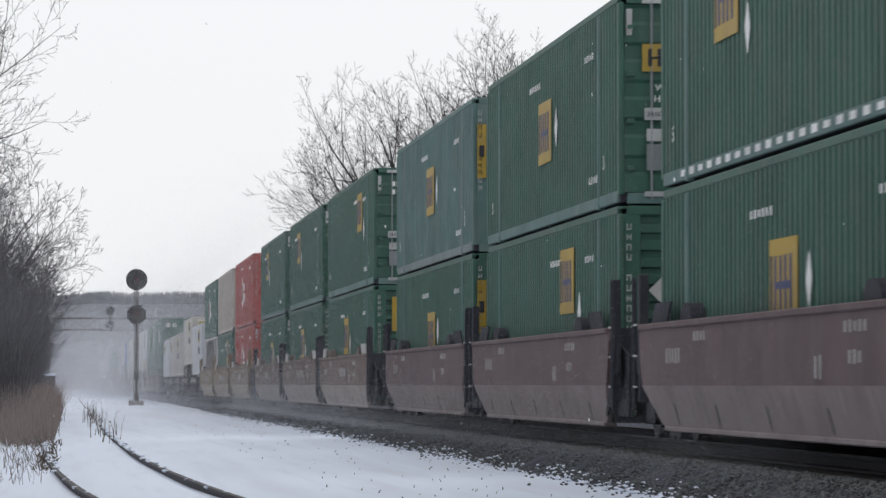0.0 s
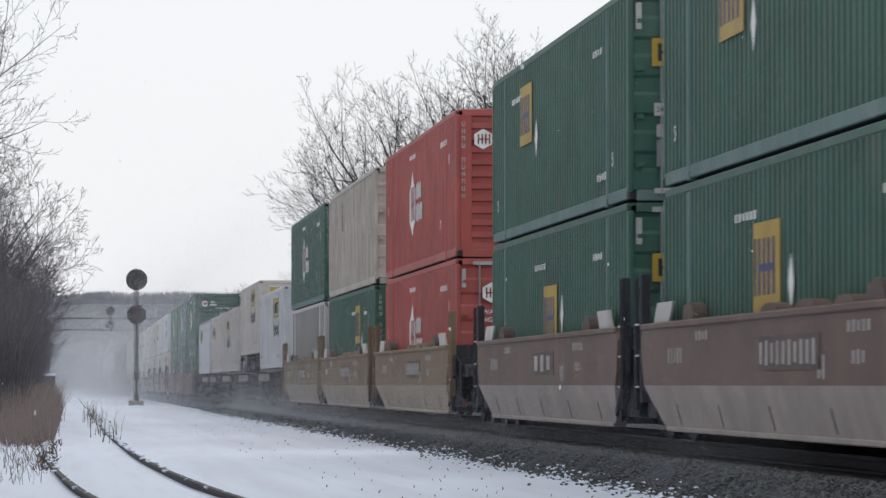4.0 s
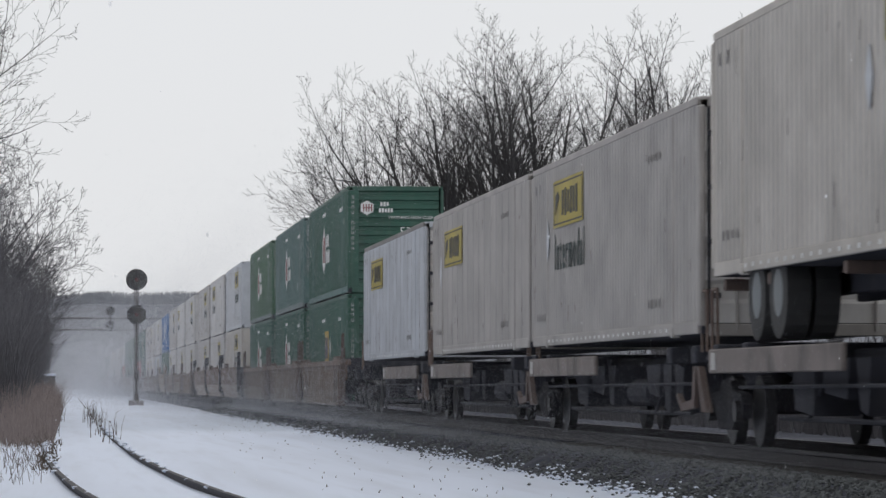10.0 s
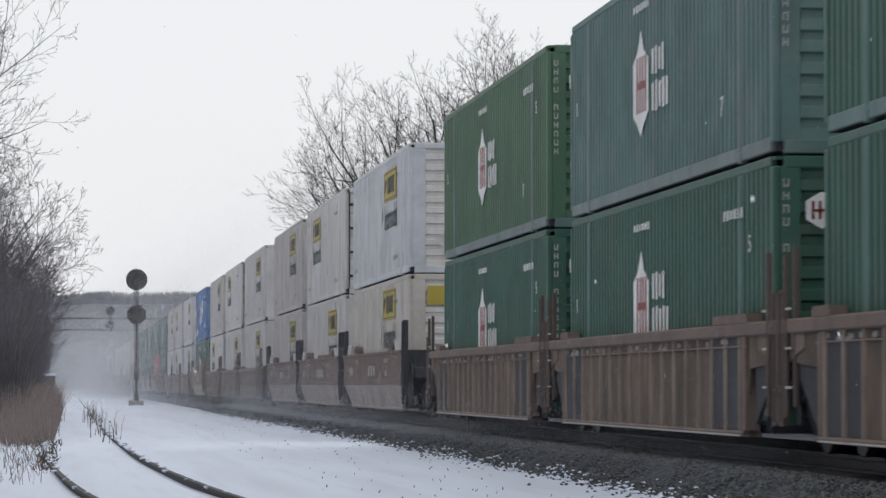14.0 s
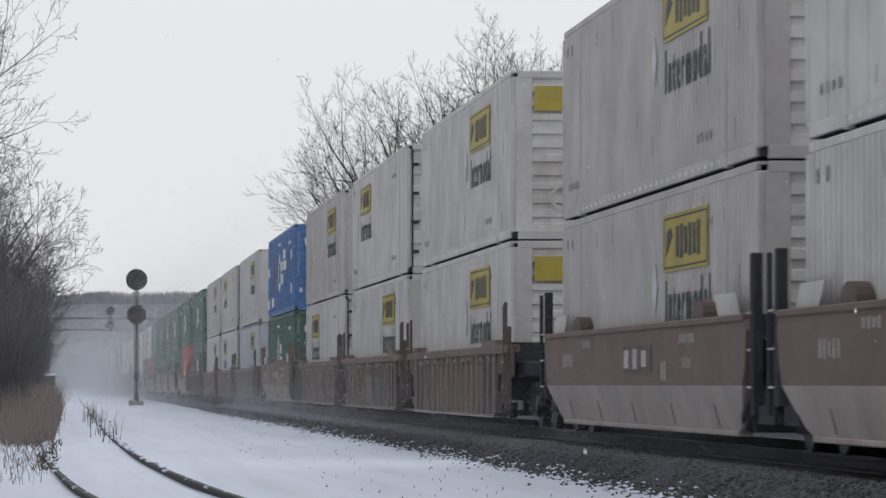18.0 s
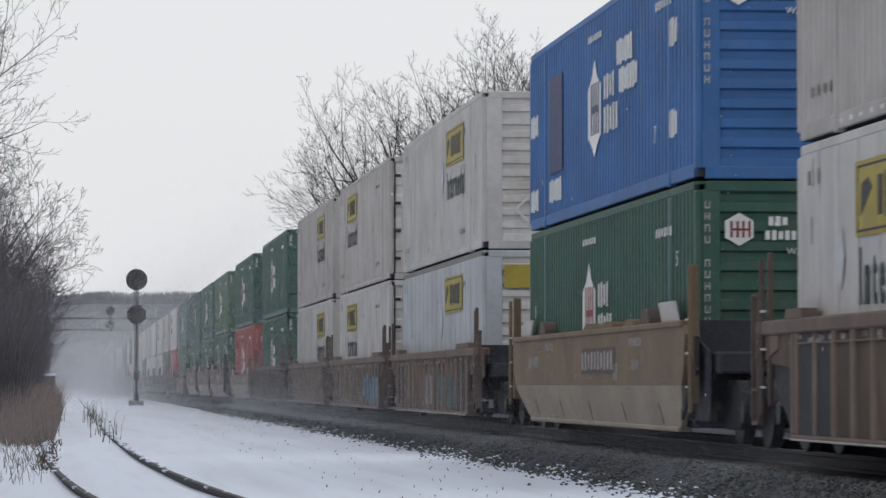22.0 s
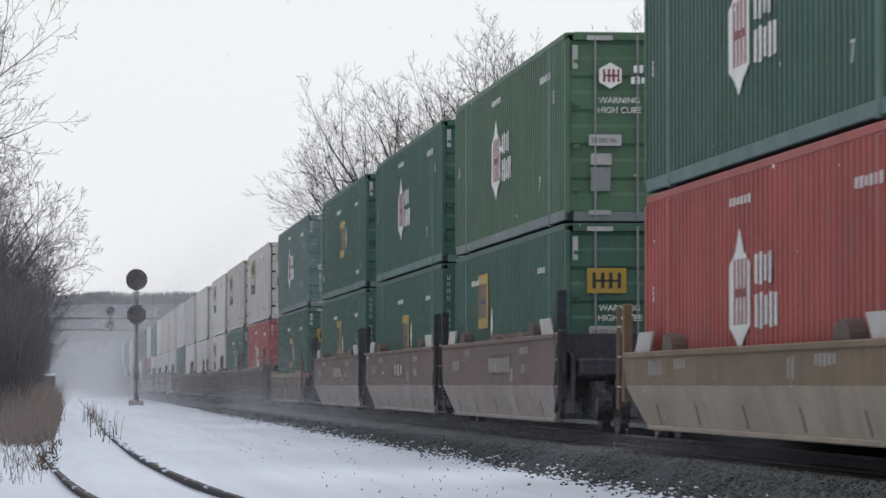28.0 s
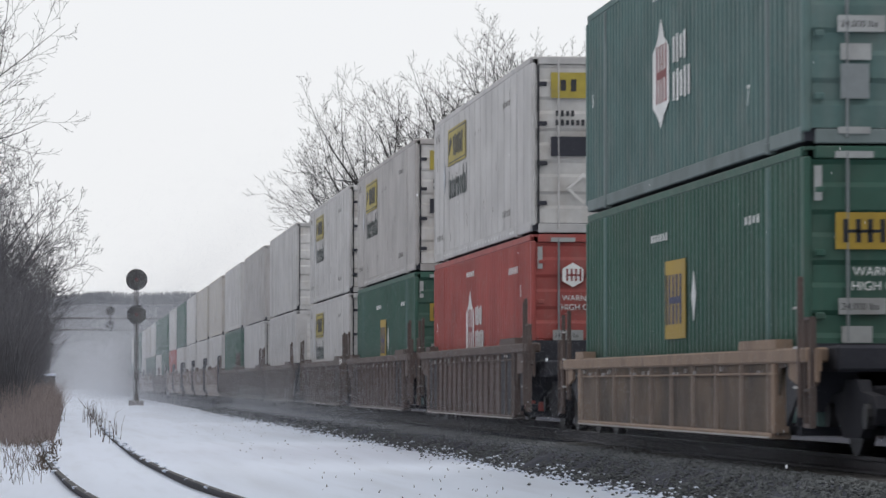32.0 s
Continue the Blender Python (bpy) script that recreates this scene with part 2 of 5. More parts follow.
def bevelled(x0, x1, y0, y1, z0, z1, r=0.02):
    """A box with its edges broken."""
    s = Shape().box(x0, x1, y0, y1, z0, z1)
    m = bpy.data.meshes.new("edge")
    m.from_pydata(s.v, [], s.f)
    bm = bmesh.new()
    bm.from_mesh(m)
    bpy.data.meshes.remove(m)
    bmesh.ops.bevel(bm, geom=list(bm.edges), offset=r, segments=1, affect="EDGES")
    out = Shape()
    out.v = [tuple(v.co) for v in bm.verts]
    out.f = [tuple(v.index for v in f.verts) for f in bm.faces]
    bm.free()
    return out


SHARED = {}


def part(name, shape, mat, parent, label="", key=None, smooth=False, at=None):
    """One mesh under a thing or a part; a key lets alike pieces share one mesh."""
    if key is not None and key in SHARED:
        data = SHARED[key]
    else:
        s = shape() if callable(shape) else shape
        data = s if isinstance(s, bpy.types.Mesh) else s.mesh(name, mat, smooth)
        if key is not None:
            SHARED[key] = data
    ob = new(name, data)
    ob.parent = parent
    if name in ("small_lettering", "stencil", "rail_perforation", "scuff", "lettering", "panel_mark", "marking", "brand_shape", "strip_mark", "snow_cap", "emblem_mark", "sign_mark"):
        ob["kind"] = "stuff"
    if at is not None:
        ob.matrix_basis = at
    if label:
        ob["label"] = label
    return ob


def lettering(text, height, mat):
    """Flat letters of the built-in font as a mesh: x to the right, y up, from the lower left corner."""
    key = ("letters", text, round(height, 3), mat.name)
    if key in SHARED:
        return SHARED[key]
    cu = bpy.data.curves.new("letters", "FONT")
    cu.body, cu.size, cu.extrude = text, height * 1.38, 0.002
    cu.offset = 0.022 * height if height > 0.5 else 0.0
    cu.space_character = 1.42 if height > 0.5 else 1.0
    ob = bpy.data.objects.new("letters", cu)
    scene.collection.objects.link(ob)
    dg = bpy.context.evaluated_depsgraph_get()
    m = bpy.data.meshes.new_from_object(ob.evaluated_get(dg))
    bpy.data.objects.remove(ob)
    m.materials.clear()
    m.materials.append(mat)
    SHARED[key] = m
    return m


# faces of a container: the side towards the siding, and the end that leads
def on_side(y, z, x=-HALF - 0.012):
    return Matrix.Translation((x, y, z)) @ Matrix(((0, 0, -1, 0), (-1, 0, 0, 0), (0, 1, 0, 0), (0, 0, 0, 1)))


def on_end(x, z, y=-0.02):
    return Matrix.Translation((x, y, z)) @ Matrix(((1, 0, 0, 0), (0, 0, -1, 0), (0, 1, 0, 0), (0, 0, 0, 1)))


def plate(w, h, t=0.006):
    """A thin sheet, x to the right, y up, raised along z."""
    return Shape().box(0, w, 0, h, 0, t)


def bars(n, w, h, step, tilt=0.0):
    """A row of upright strokes: writing that cannot be read."""
    s = Shape()
    for i in range(n):
        k = (0.9, 1.0, 0.8, 0.96)[i % 4]
        s.box(i * step, i * step + w, h * (1 - k) * 0.5, h * (1 + k) * 0.5, 0, 0.006)
    return s


def outline_plate(points, t=0.006):
    return Shape().prism(points, 0, t, axis=2)


# ---- containers ----
def corrugated(pitch, depth, y0, y1, z0, z1):
    """A sheet bent into upright trapezoid waves, closed at its back."""
    n = max(1, round((y1 - y0) / pitch))
    p = (y1 - y0) / n
    xs, ys = [], []
    for i in range(n):
        for fy, fx in ((0.0, 0), (0.42, 0), (0.5, 1), (0.92, 1)) if depth == 0.036 else ((0.0, 0), (0.93, 0), (0.94, 1), (0.985, 1)) if depth == 0.013 else ((0.0, 0), (0.74, 0), (0.82, 1), (0.94, 1)):
            ys.append(y0 + (i + fy) * p)
            xs.append(-HALF + depth * fx)
    ys.append(y1)
    xs.append(-HALF)
    k = len(ys)
    v = [(x, y, z) for z in (z0, z1) for x, y in zip(xs, ys)]
    v += [(-HALF + 0.07, y, z) for z in (z0, z1) for y in (y0, y1)]
    f = [(i, i + 1, k + i + 1, k + i) for i in range(k - 1)]
    f.append((2 * k, 2 * k + 1, 2 * k + 3, 2 * k + 2))
    f.append(tuple(range(k)) + (2 * k + 1, 2 * k))
    f.append(tuple(range(k, 2 * k)) + (2 * k + 3, 2 * k + 2))
    return Shape().add(v, f)


def mirrored(shape):
    s = Shape()
    s.v, s.f = [(-x, y, z) for x, y, z in shape.v], [f[::-1] for f in shape.f]
    return s


def ribbed_sheet(x0, x1, z0, z1, n, depth, y):
    """An end wall pressed into level ribs."""
    h = (z1 - z0) / n
    prof = []
    for i in range(n):
        for fz, fy in ((0.0, 0), (0.45, 0), (0.55, 1), (0.9, 1)):
            prof.append((y + depth * fy, z0 + (i + fz) * h))
    prof.append((y, z1))
    prof += [(y + 0.09, z1), (y + 0.09, z0)]
    return Shape().prism(prof, x0, x1, axis=0)


def spire():
    """The six-sided panel of the emblem."""
    return outline_plate([(0.72, 0), (0.98, 0.16), (1.36, 0.3), (1.36, 1.0), (0.98, 1.14), (0.72, 1.4), (0.46, 1.14), (0.08, 1.0), (0.08, 0.3), (0.46, 0.16)])


def hexagon(r):
    return outline_plate([(r * math.cos(math.pi * (i / 3 + 1 / 6)), r * math.sin(math.pi * (i / 3 + 1 / 6))) for i in range(6)])


def emblem_bars(h, w):
    s = Shape()
    for x in (0, 0.3, 0.58, 0.88):
        s.box(x * w, (x + 0.12) * w, 0, h, 0, 0.006)
    s.box(0.12 * w, w * 0.88, h * 0.42, h * 0.55, 0, 0.006)
    return s


def scuffs(seed):
    """Short scratches and rust runs strewn over a side, most of them low down or under the top rail."""
    rng = random.Random(seed)
    s = Shape()
    for _ in range(16):
        y, h, w = rng.uniform(0.4, LENGTH - 0.4), rng.uniform(0.06, 0.3), rng.uniform(0.012, 0.028)
        z = rng.choice((rng.uniform(0.25, 0.7), rng.uniform(2.1, 2.5), rng.uniform(0.7, 2.1)))
        t = rng.uniform(-0.03, 0.03)
        s.prism([(y, z), (y + w, z), (y + w * 0.7 + t, z + h), (y + t, z + h)], 0, 0.003, axis=2)
    return s


def sheet_signs(ob, kind, opt):
    """Panels and lettering on the long side and on the end."""
    up = Matrix.Translation
    if kind == "emp":
        y, z = opt.get("y", 6.2), opt.get("z", 1.0)
        pan = part("yellow_panel", lambda: plate(1.55, 0.98), YELLOW, ob, "yellow panel with a dark blue sign", key="emp_pan", at=on_side(y + 0.78, z))
        part("sign_mark", lambda: emblem_bars(0.62, 0.95), NAVY, pan, key="emp_mark", at=up((0.3, 0.18, 0.006)))
        part("edge_strip", lambda: bars(1, 0.12, 0.7, 1.33), BLACK, pan, key="emp_edge", at=up((0.06, 0.14, 0.004)))
        part("small_lettering", lambda: bars(6, 0.11, 0.1, 0.23), MARK, ob, key="small_let", at=on_side(y + 1.9, 2.25))
        part("diamond", lambda: outline_plate([(0.16, 0), (0.32, 0.3), (0.16, 0.6), (0, 0.3)]), MARK, ob, "white diamond placard", key="diamond", at=on_side(y - 1.2, 1.2))
        part("number", lettering("5", 0.2, MARK), MARK, ob, at=on_side(1.5, 0.55))
        part("number", lettering("5", 0.2, MARK), MARK, ob, at=on_side(LENGTH - 0.9, 0.55))
        part("small_lettering", lambda: bars(4, 0.1, 0.11, 0.24), MARK, ob, key="small_let2", at=on_side(2.9, 0.4))
        part("small_lettering", lambda: bars(4, 0.1, 0.1, 0.24), MARK, ob, key="small_let3", at=on_side(3.3, 2.2))
        if opt.get("dashes"):
            part("rail_perforation", lambda: bars(20, 0.3, 0.09, 0.62), MARK, ob, "row of white dashes on the bottom rail", key="dashes", at=on_side(LENGTH - 1.6, 0.07))
        if opt.get("sign_plate"):
            part("placard", lambda: outline_plate([(0.22, 0), (0.44, 0.22), (0.22, 0.44), (0, 0.22)]), GUIDE, ob, "pale diamond placard", key="placard", at=on_end(-0.9, 1.5, -0.05))
        if opt.get("strip"):
            st = part("yellow_strip", lambda: plate(0.17, 1.0), YELLOW, ob, "upright yellow strip", key="emp_strip", at=on_end(-1.22, 1.38))
            part("strip_mark", lambda: bars(1, 0.09, 0.24, 1), BLACK, st, key="emp_strip_m", at=up((0.04, 0.38, 0.006)))
    if kind in ("hub", "hub_red", "hub_blue"):
        y, z = opt.get("y", 9.2), opt.get("z", 0.78)
        pan = part("emblem", spire, MARK, ob, "white pointed emblem", key="spire", at=on_side(y + 0.72, z))
        part("emblem_mark", lambda: emblem_bars(0.74, 0.8), EMBLEM_RED if kind != "hub_blue" else NAVY, pan, key="sp_bars" + kind[-3:], at=up((0.4, 0.32, 0.006)))
        part("brand_shape", lambda: bars(4, 0.13, 0.36, 0.27), MARK, ob, "white emblem strokes", key="hub_up", at=on_side(y - 0.95, z + 0.74))
        part("brand_shape", lambda: bars(5, 0.14, 0.4, 0.28), MARK, ob, "white emblem strokes", key="hub_lo", at=on_side(y - 0.95, z + 0.26))
        part("small_lettering", lambda: bars(6, 0.11, 0.1, 0.23), MARK, ob, key="small_let", at=on_side(y + 0.6, 2.45))
        part("small_lettering", lambda: bars(6, 0.1, 0.12, 0.22), MARK, ob, key="small_let4", at=on_side(3.0, 2.3))
        part("number", lettering("5", 0.2, MARK), MARK, ob, at=on_side(1.45, 1.9))
        part("number", lettering("5", 0.2, MARK), MARK, ob, at=on_side(LENGTH - 0.7, 1.5))
        part("number", lettering("7", 0.24, MARK), MARK, ob, at=on_side(3.2, 0.62))
    if kind == "hub_blue":
        part("brand_shape", lambda: plate(1.5, 1.5), NAVY, ob, "dark product picture as a plain block", key="prod", at=on_side(13.6, 0.8))
        for yy, zz, n in ((15.9, 0.3, 4), (15.9, 1.5, 4), (13.6, 0.35, 6), (6.4, 1.9, 6), (6.2, 1.5, 7), (2.0, 1.75, 3), (2.0, 0.6, 3)):
            part("brand_shape", lambda n=n: bars(n, 0.16, 0.36, 0.24), MARK, ob, key="blue_b%d" % n, at=on_side(yy, zz))
    if kind == "jb":
        y, z = opt.get("y", 4.8), opt.get("z", 1.84)
        pan = part("yellow_panel", lambda: plate(3.3, 0.72), YELLOW_J, ob, "yellow panel with dark strokes", key="jb_pan", at=on_side(y + 1.65, z))
        part("panel_mark", lambda: bars(6, 0.2, 0.42, 0.31), BLACK, pan, key="jb_bars", at=up((1.0, 0.15, 0.006)))
        part("panel_mark", lambda: outline_plate([(0.25, 0.2), (0.75, 0.45), (0.6, 0.55), (0.3, 0.5)]), BLACK, pan, key="jb_swoosh", at=up((0, 0, 0.0065)))
        part("panel_border", lambda: Shape().box(0.06, 3.24, 0.04, 0.065, 0, 0.005).box(0.06, 3.24, 0.655, 0.68, 0, 0.005).box(0.06, 0.11, 0.04, 0.68, 0, 0.005).box(3.19, 3.24, 0.04, 0.68, 0, 0.005), BLACK, pan, key="jb_bord", at=up((0, 0, 0.003)))
        if opt.get("word", True):
            part("lettering", lettering("Intermodal", 0.56, DARK_MARK), DARK_MARK, ob, "dark green lettering", at=on_side(y + 1.55, z - 0.64) @ Matrix.Diagonal((0.68, 1, 1, 1)))
        part("diamond_frame", lambda: Shape().prism([(0.17, 0), (0.34, 0.32), (0.17, 0.64), (0, 0.32)], 0, 0.012, axis=2), WHITE_BLUE, ob, "placard holder", key="jb_dia", at=on_side(y + 2.5, 1.35))
        part("small_lettering", lambda: bars(4, 0.06, 0.12, 0.3), SEAM, ob, key="jb_s1", at=on_side(3.9, 0.4))
        part("small_lettering", lambda: bars(4, 0.06, 0.12, 0.3), SEAM, ob, key="jb_s1", at=on_side(LENGTH - 0.8, 0.42))
        part("small_lettering", lambda: bars(5, 0.06, 0.1, 0.24), SEAM, ob, key="jb_s2", at=on_side(3.9, 2.3))
        part("small_lettering", lambda: bars(2, 0.06, 0.16, 0.5), SEAM, ob, key="jb_s3", at=on_side(LENGTH - 0.6, 2.45))
        part("scuff", lambda: scuffs(len(ob.name) + int(10 * y)), SCUFF, ob, "rusty scuffs and scratches", key=("scuff", y), at=on_side(LENGTH, 0))
        part("rail_perforation", lambda: bars(26, 0.09, 0.05, 0.46), MARK, ob, "row of bright holes in the bottom rail", key="jb_holes", at=on_side(LENGTH - 2.2, 0.075))


def rows_of(n, z):
    s = bars(n, 0.05, 0.1, 0.085)
    return [(x, y + z, t) for x, y, t in s.v], s.f


def end_signs(ob, kind, end, opt, tone):
    up = Matrix.Translation
    if kind.startswith("hub"):
        hx, hz = (-0.62, 2.22) if end == "door" else (-0.78, 2.3)
        he = part("emblem", lambda: hexagon(0.2), MARK, ob, "white six-sided emblem", key="hexa", at=on_end(hx, hz))
        part("emblem_mark", lambda: emblem_bars(0.2, 0.25), EMBLEM_RED, he, key="hex_bars", at=up((-0.11, -0.1, 0.006)))
        part("brand_shape", lambda: bars(3, 0.06, 0.12, 0.085), MARK, ob, key="hubw", at=on_end(hx + 0.36, hz + 0.04))
        part("brand_shape", lambda: bars(5, 0.055, 0.12, 0.08), MARK, ob, key="hubw2", at=on_end(hx + 0.32, hz - 0.13))
    if kind == "emp" and opt.get("panel", True):
        if end == "door":
            pan = part("yellow_panel", lambda: plate(0.6, 0.38), YELLOW, ob, key="emp_end", at=on_end(-0.98, 1.82))
            part("sign_mark", lambda: emblem_bars(0.24, 0.44), BLACK, pan, key="emp_end_m", at=up((0.08, 0.07, 0.006)))
        elif opt.get("big"):
            pan = part("yellow_panel", lambda: plate(1.7, 0.85), YELLOW, ob, "large yellow panel", key="emp_big", at=on_end(-0.85, 1.75))
            part("sign_mark", lambda: emblem_bars(0.5, 1.1), BLACK, pan, key="emp_big_m", at=up((0.45, 0.2, 0.006)))
    if kind in ("emp", "hub", "hub_red", "hub_blue"):
        if end == "door":
            if opt.get("panel", True):
                part("lettering", lettering("WARNING", 0.095, MARK), MARK, ob, at=on_end(-0.8, 1.55 if kind == "emp" else 1.8))
                part("lettering", lettering("HIGH CUBE", 0.095, MARK), MARK, ob, at=on_end(-0.82, 1.4 if kind == "emp" else 1.65))
            else:
                part("small_lettering", lambda: bars(4, 0.075, 0.13, 0.11), MARK, ob, "short row of white strokes", key="code_a", at=on_end(-0.85, 2.42))
                part("small_lettering", lambda: bars(6, 0.075, 0.13, 0.11), MARK, ob, "row of white strokes", key="code_b", at=on_end(-0.85, 2.22))
            wt = part("weight_plate", lambda: plate(0.5, 0.17), MARK_DIM, ob, "white weight plate", key="wt_pl", at=on_end(-0.95, 1.15))
            part("lettering", lettering("24,000 lbs", 0.07, BLACK), BLACK, wt, at=up((0.03, 0.05, 0.006)))
            part("sticker", lambda: plate(0.32, 0.17), MARK_DIM, ob, key="stick1", at=on_end(-0.92, 0.86))
            part("sticker", lambda: plate(0.3, 0.36), STEEL, ob, key="stick2", at=on_end(-0.92, 0.46))
            part("sticker", lambda: plate(0.32, 0.34), MARK_DIM, ob, key="stick3", at=on_end(0.22, 0.66))
            part("reflector", lambda: plate(0.08, 0.36), MARK_DIM, ob, key="refl1", at=on_end(-1.2, 2.32))
            part("reflector", lambda: plate(0.4, 0.07), MARK_DIM, ob, key="refl2", at=on_end(-0.98, 2.76))
            part("reflector", lambda: plate(0.34, 0.07), MARK_DIM, ob, key="refl3", at=on_end(-0.95, 0.1))
            part("reflector", lambda: plate(0.34, 0.07), MARK_DIM, ob, key="refl3", at=on_end(0.2, 0.1))
        else:
            part("lettering", lettering("53'", 0.24, MARK), MARK, ob, at=on_end(0.1, 1.55))
            part("lettering", lettering("WARNING HIGH CUBE", 0.085, MARK), MARK, ob, at=on_end(-0.2, 2.0))
            col = Shape()
            for i in range(11 if not opt.get("strip") else 0):
                if i != 4:
                    a = -i * 0.14
                    col.box(0, 0.015, a, a + 0.09, 0, 0.006).box(0.05, 0.065, a, a + 0.09, 0, 0.006).box(0.015, 0.05, a + (i % 3) * 0.035, a + (i % 3) * 0.035 + 0.018, 0, 0.006)
            part("small_lettering", col, MARK_DIM, ob, "column of white letters", key="id_col", at=on_end(-1.2, 2.55))
    if kind == "jb":
        if opt.get("sign", True):
            w = 0.62 if end == "door" else 1.95
            x = -0.98 if end == "door" else -0.9
            pan = part("yellow_panel", lambda: plate(w, 0.42), YELLOW_J, ob, "yellow panel", key="jb_e%s" % end, at=on_end(x, 2.2))
            part("panel_mark", lambda: bars(2 if end == "door" else 6, 0.09, 0.2, 0.17), BLACK, pan, key="jb_es%s" % end, at=up((0.16 if end == "door" else 0.7, 0.11, 0.006)))
        part("placard_holder", lambda: Shape().prism([(0.27, 0), (0.54, 0.26), (0.27, 0.52), (0, 0.26), (0.06, 0.26), (0.27, 0.455), (0.48, 0.26), (0.27, 0.065), (0.06, 0.255), (0, 0.255)], 0, 0.02, axis=2), WHITE_END, ob, "diamond placard holder", key="jb_ph", at=on_end(-0.72, 0.46, -0.03))
        part("small_lettering", lambda: Shape().add(*rows_of(4, 0.15)).add(*rows_of(6, 0.0)), BLACK, ob, key="jb_l", at=on_end(-0.9 if end == "door" else -0.1, 1.75))
        if end == "door":
            part("notice", lambda: plate(0.6, 0.32), GRIME, ob, "dark notice plate", key="jb_n", at=on_end(-0.98, 1.25))


def build_container(style, near=True):
    tone, wall, end, kind, opt = style
    ob = new("shipping_container")
    L, rail = LENGTH, {GREEN: GREEN_DUSTY, GREEN_LIGHT: RAIL_DUST, GREEN_DUSTY: RAIL_DUST}.get(tone, tone)
    tn = tone.name
    z0, z1 = 0.19, TALL - 0.11
    if wall == "posts":
        inset = opt.get("inset", 0.04)
        base = lambda: Shape().box(-HALF + inset, -HALF + 0.08, 0.12, L - 0.12, z0, z1)
        part("side_wall", base, tone, ob, key=("sw", tn, inset))
        part("side_wall", lambda: mirrored(base()), tone, ob, key=("sw2", tn, inset))
        n, k = opt.get("count", (34, 1.0))
        for i in range(n):
            part("rib", lambda: Shape().prism([(-HALF, 0.02 * k), (-HALF, 0.07 * k), (-HALF + inset, 0.09 * k), (-HALF + inset, 0)], z0, z1, axis=2), opt.get("rib", tone), ob, key=("rib", opt.get("rib", tone).name, k), at=Matrix.Translation((0, 0.5 + i * (L - 1.0) / n, 0)))
        if tone == BEIGE:
            part("vent_slot", lambda: bevelled(-HALF - 0.006, -HALF + 0.04, 10.9, 11.25, 1.75, 2.5, 0.004), SEAM, ob, "dark upright vent slot", key="vslot")
    else:
        pitch, depth = {"corr": (0.278, 0.036), "fine": (0.26, 0.022), "smooth": (0.92, 0.013)}[wall]
        side = part("side_wall", lambda: corrugated(pitch, depth, 0.14, L - 0.14, z0, z1), tone, ob, key=("side", wall, tn))
        # own tone for grooves: the waves' shade put into colour, seams on smooth walls
        if wall != "corr" and len(side.data.materials) < 2:
            side.data.materials.append(SOFT_SEAM if tone in (DRAB, BLUE_DRAB) else GROOVE)
            for i in range(round((L - 0.28) / pitch) * 4):
                side.data.polygons[i].material_index = 1 if i % 4 else 0
        part("side_wall", lambda: mirrored(corrugated(pitch, depth, 0.14, L - 0.14, z0, z1)), tone, ob, key=("side2", wall, tn))
    for sx in (-1, 1):
        a, b = sorted((sx * (HALF + 0.006), sx * (HALF - 0.07)))
        part("bottom_rail", lambda: bevelled(a, b, 0.16, L - 0.16, 0.03, z0, 0.012), rail, ob, key=("br", sx, rail.name))
        part("top_rail", lambda: bevelled(a, b, 0.16, L - 0.16, z1, TALL - 0.01, 0.012), opt.get("cap", tone), ob, key=("tr", sx, tn))
        for y in (0.0, L - 0.17):
            part("corner_post", lambda: bevelled(a - 0.002, b + 0.002, y, y + 0.17, 0.12, TALL - 0.12, 0.018), tone, ob, key=("cp", sx, y, tn))
        for y in (1.9, L - 2.06) if sx < 0 else ():
            part("stacking_post", lambda: bevelled(min(a, b) - 0.014, max(a, b) + 0.004, y, y + 0.15, 0.12, TALL - 0.12, 0.018), tone if kind == "jb" else rail, ob, key=("sp", sx, y, tn))
            part("corner_casting", lambda: bevelled(min(a, b) - 0.02, max(a, b) + 0.008, y - 0.01, y + 0.17, 0.0, 0.13, 0.015), rail, ob, key=("cs", sx, y, tn))
    part("roof", lambda: Shape().box(-HALF + 0.02, HALF - 0.02, 0.05, L - 0.05, TALL - 0.05, TALL - 0.015), tone, ob, key=("roof", tn))
    part("floor", lambda: Shape().box(-HALF + 0.03, HALF - 0.03, 0.05, L - 0.05, 0.03, 0.16), GRIME, ob, key="cfloor")
    part("rear_wall", lambda: ribbed_sheet(-1.2, 1.2, 0.14, TALL - 0.14, 8, 0.04, L - 0.1), tone, ob, key=("rw", tn))
    part("end_sill", lambda: bevelled(-1.18, 1.18, 0.0, 0.12, 0.0, 0.15, 0.012), rail if end == "door" else tone, ob, key=("es", rail.name, end))
    part("end_header", lambda: bevelled(-1.18, 1.18, 0.0, 0.12, TALL - 0.14, TALL - 0.01, 0.012), tone, ob, key=("eh", tn))
    if end == "door":
        for x0, x1 in ((-1.222, -0.01), (0.01, 1.222)):
            part("door", lambda: ribbed_sheet(x0, x1, 0.16, TALL - 0.15, 5, 0.03, 0.02), WHITE_END if kind == "jb" else tone, ob, key=("door", x0, kind == "jb" or tn))
        for x in (-0.85, -0.2, 0.2, 0.85) if near else ():
            part("lock_rod", lambda: Shape().rod((0, -0.012, 0.06), (0, -0.012, TALL - 0.06), 0.018), STEEL if kind != "jb" else tone, ob, key=("rod", kind == "jb" and tn), at=Matrix.Translation((x, 0, 0)))
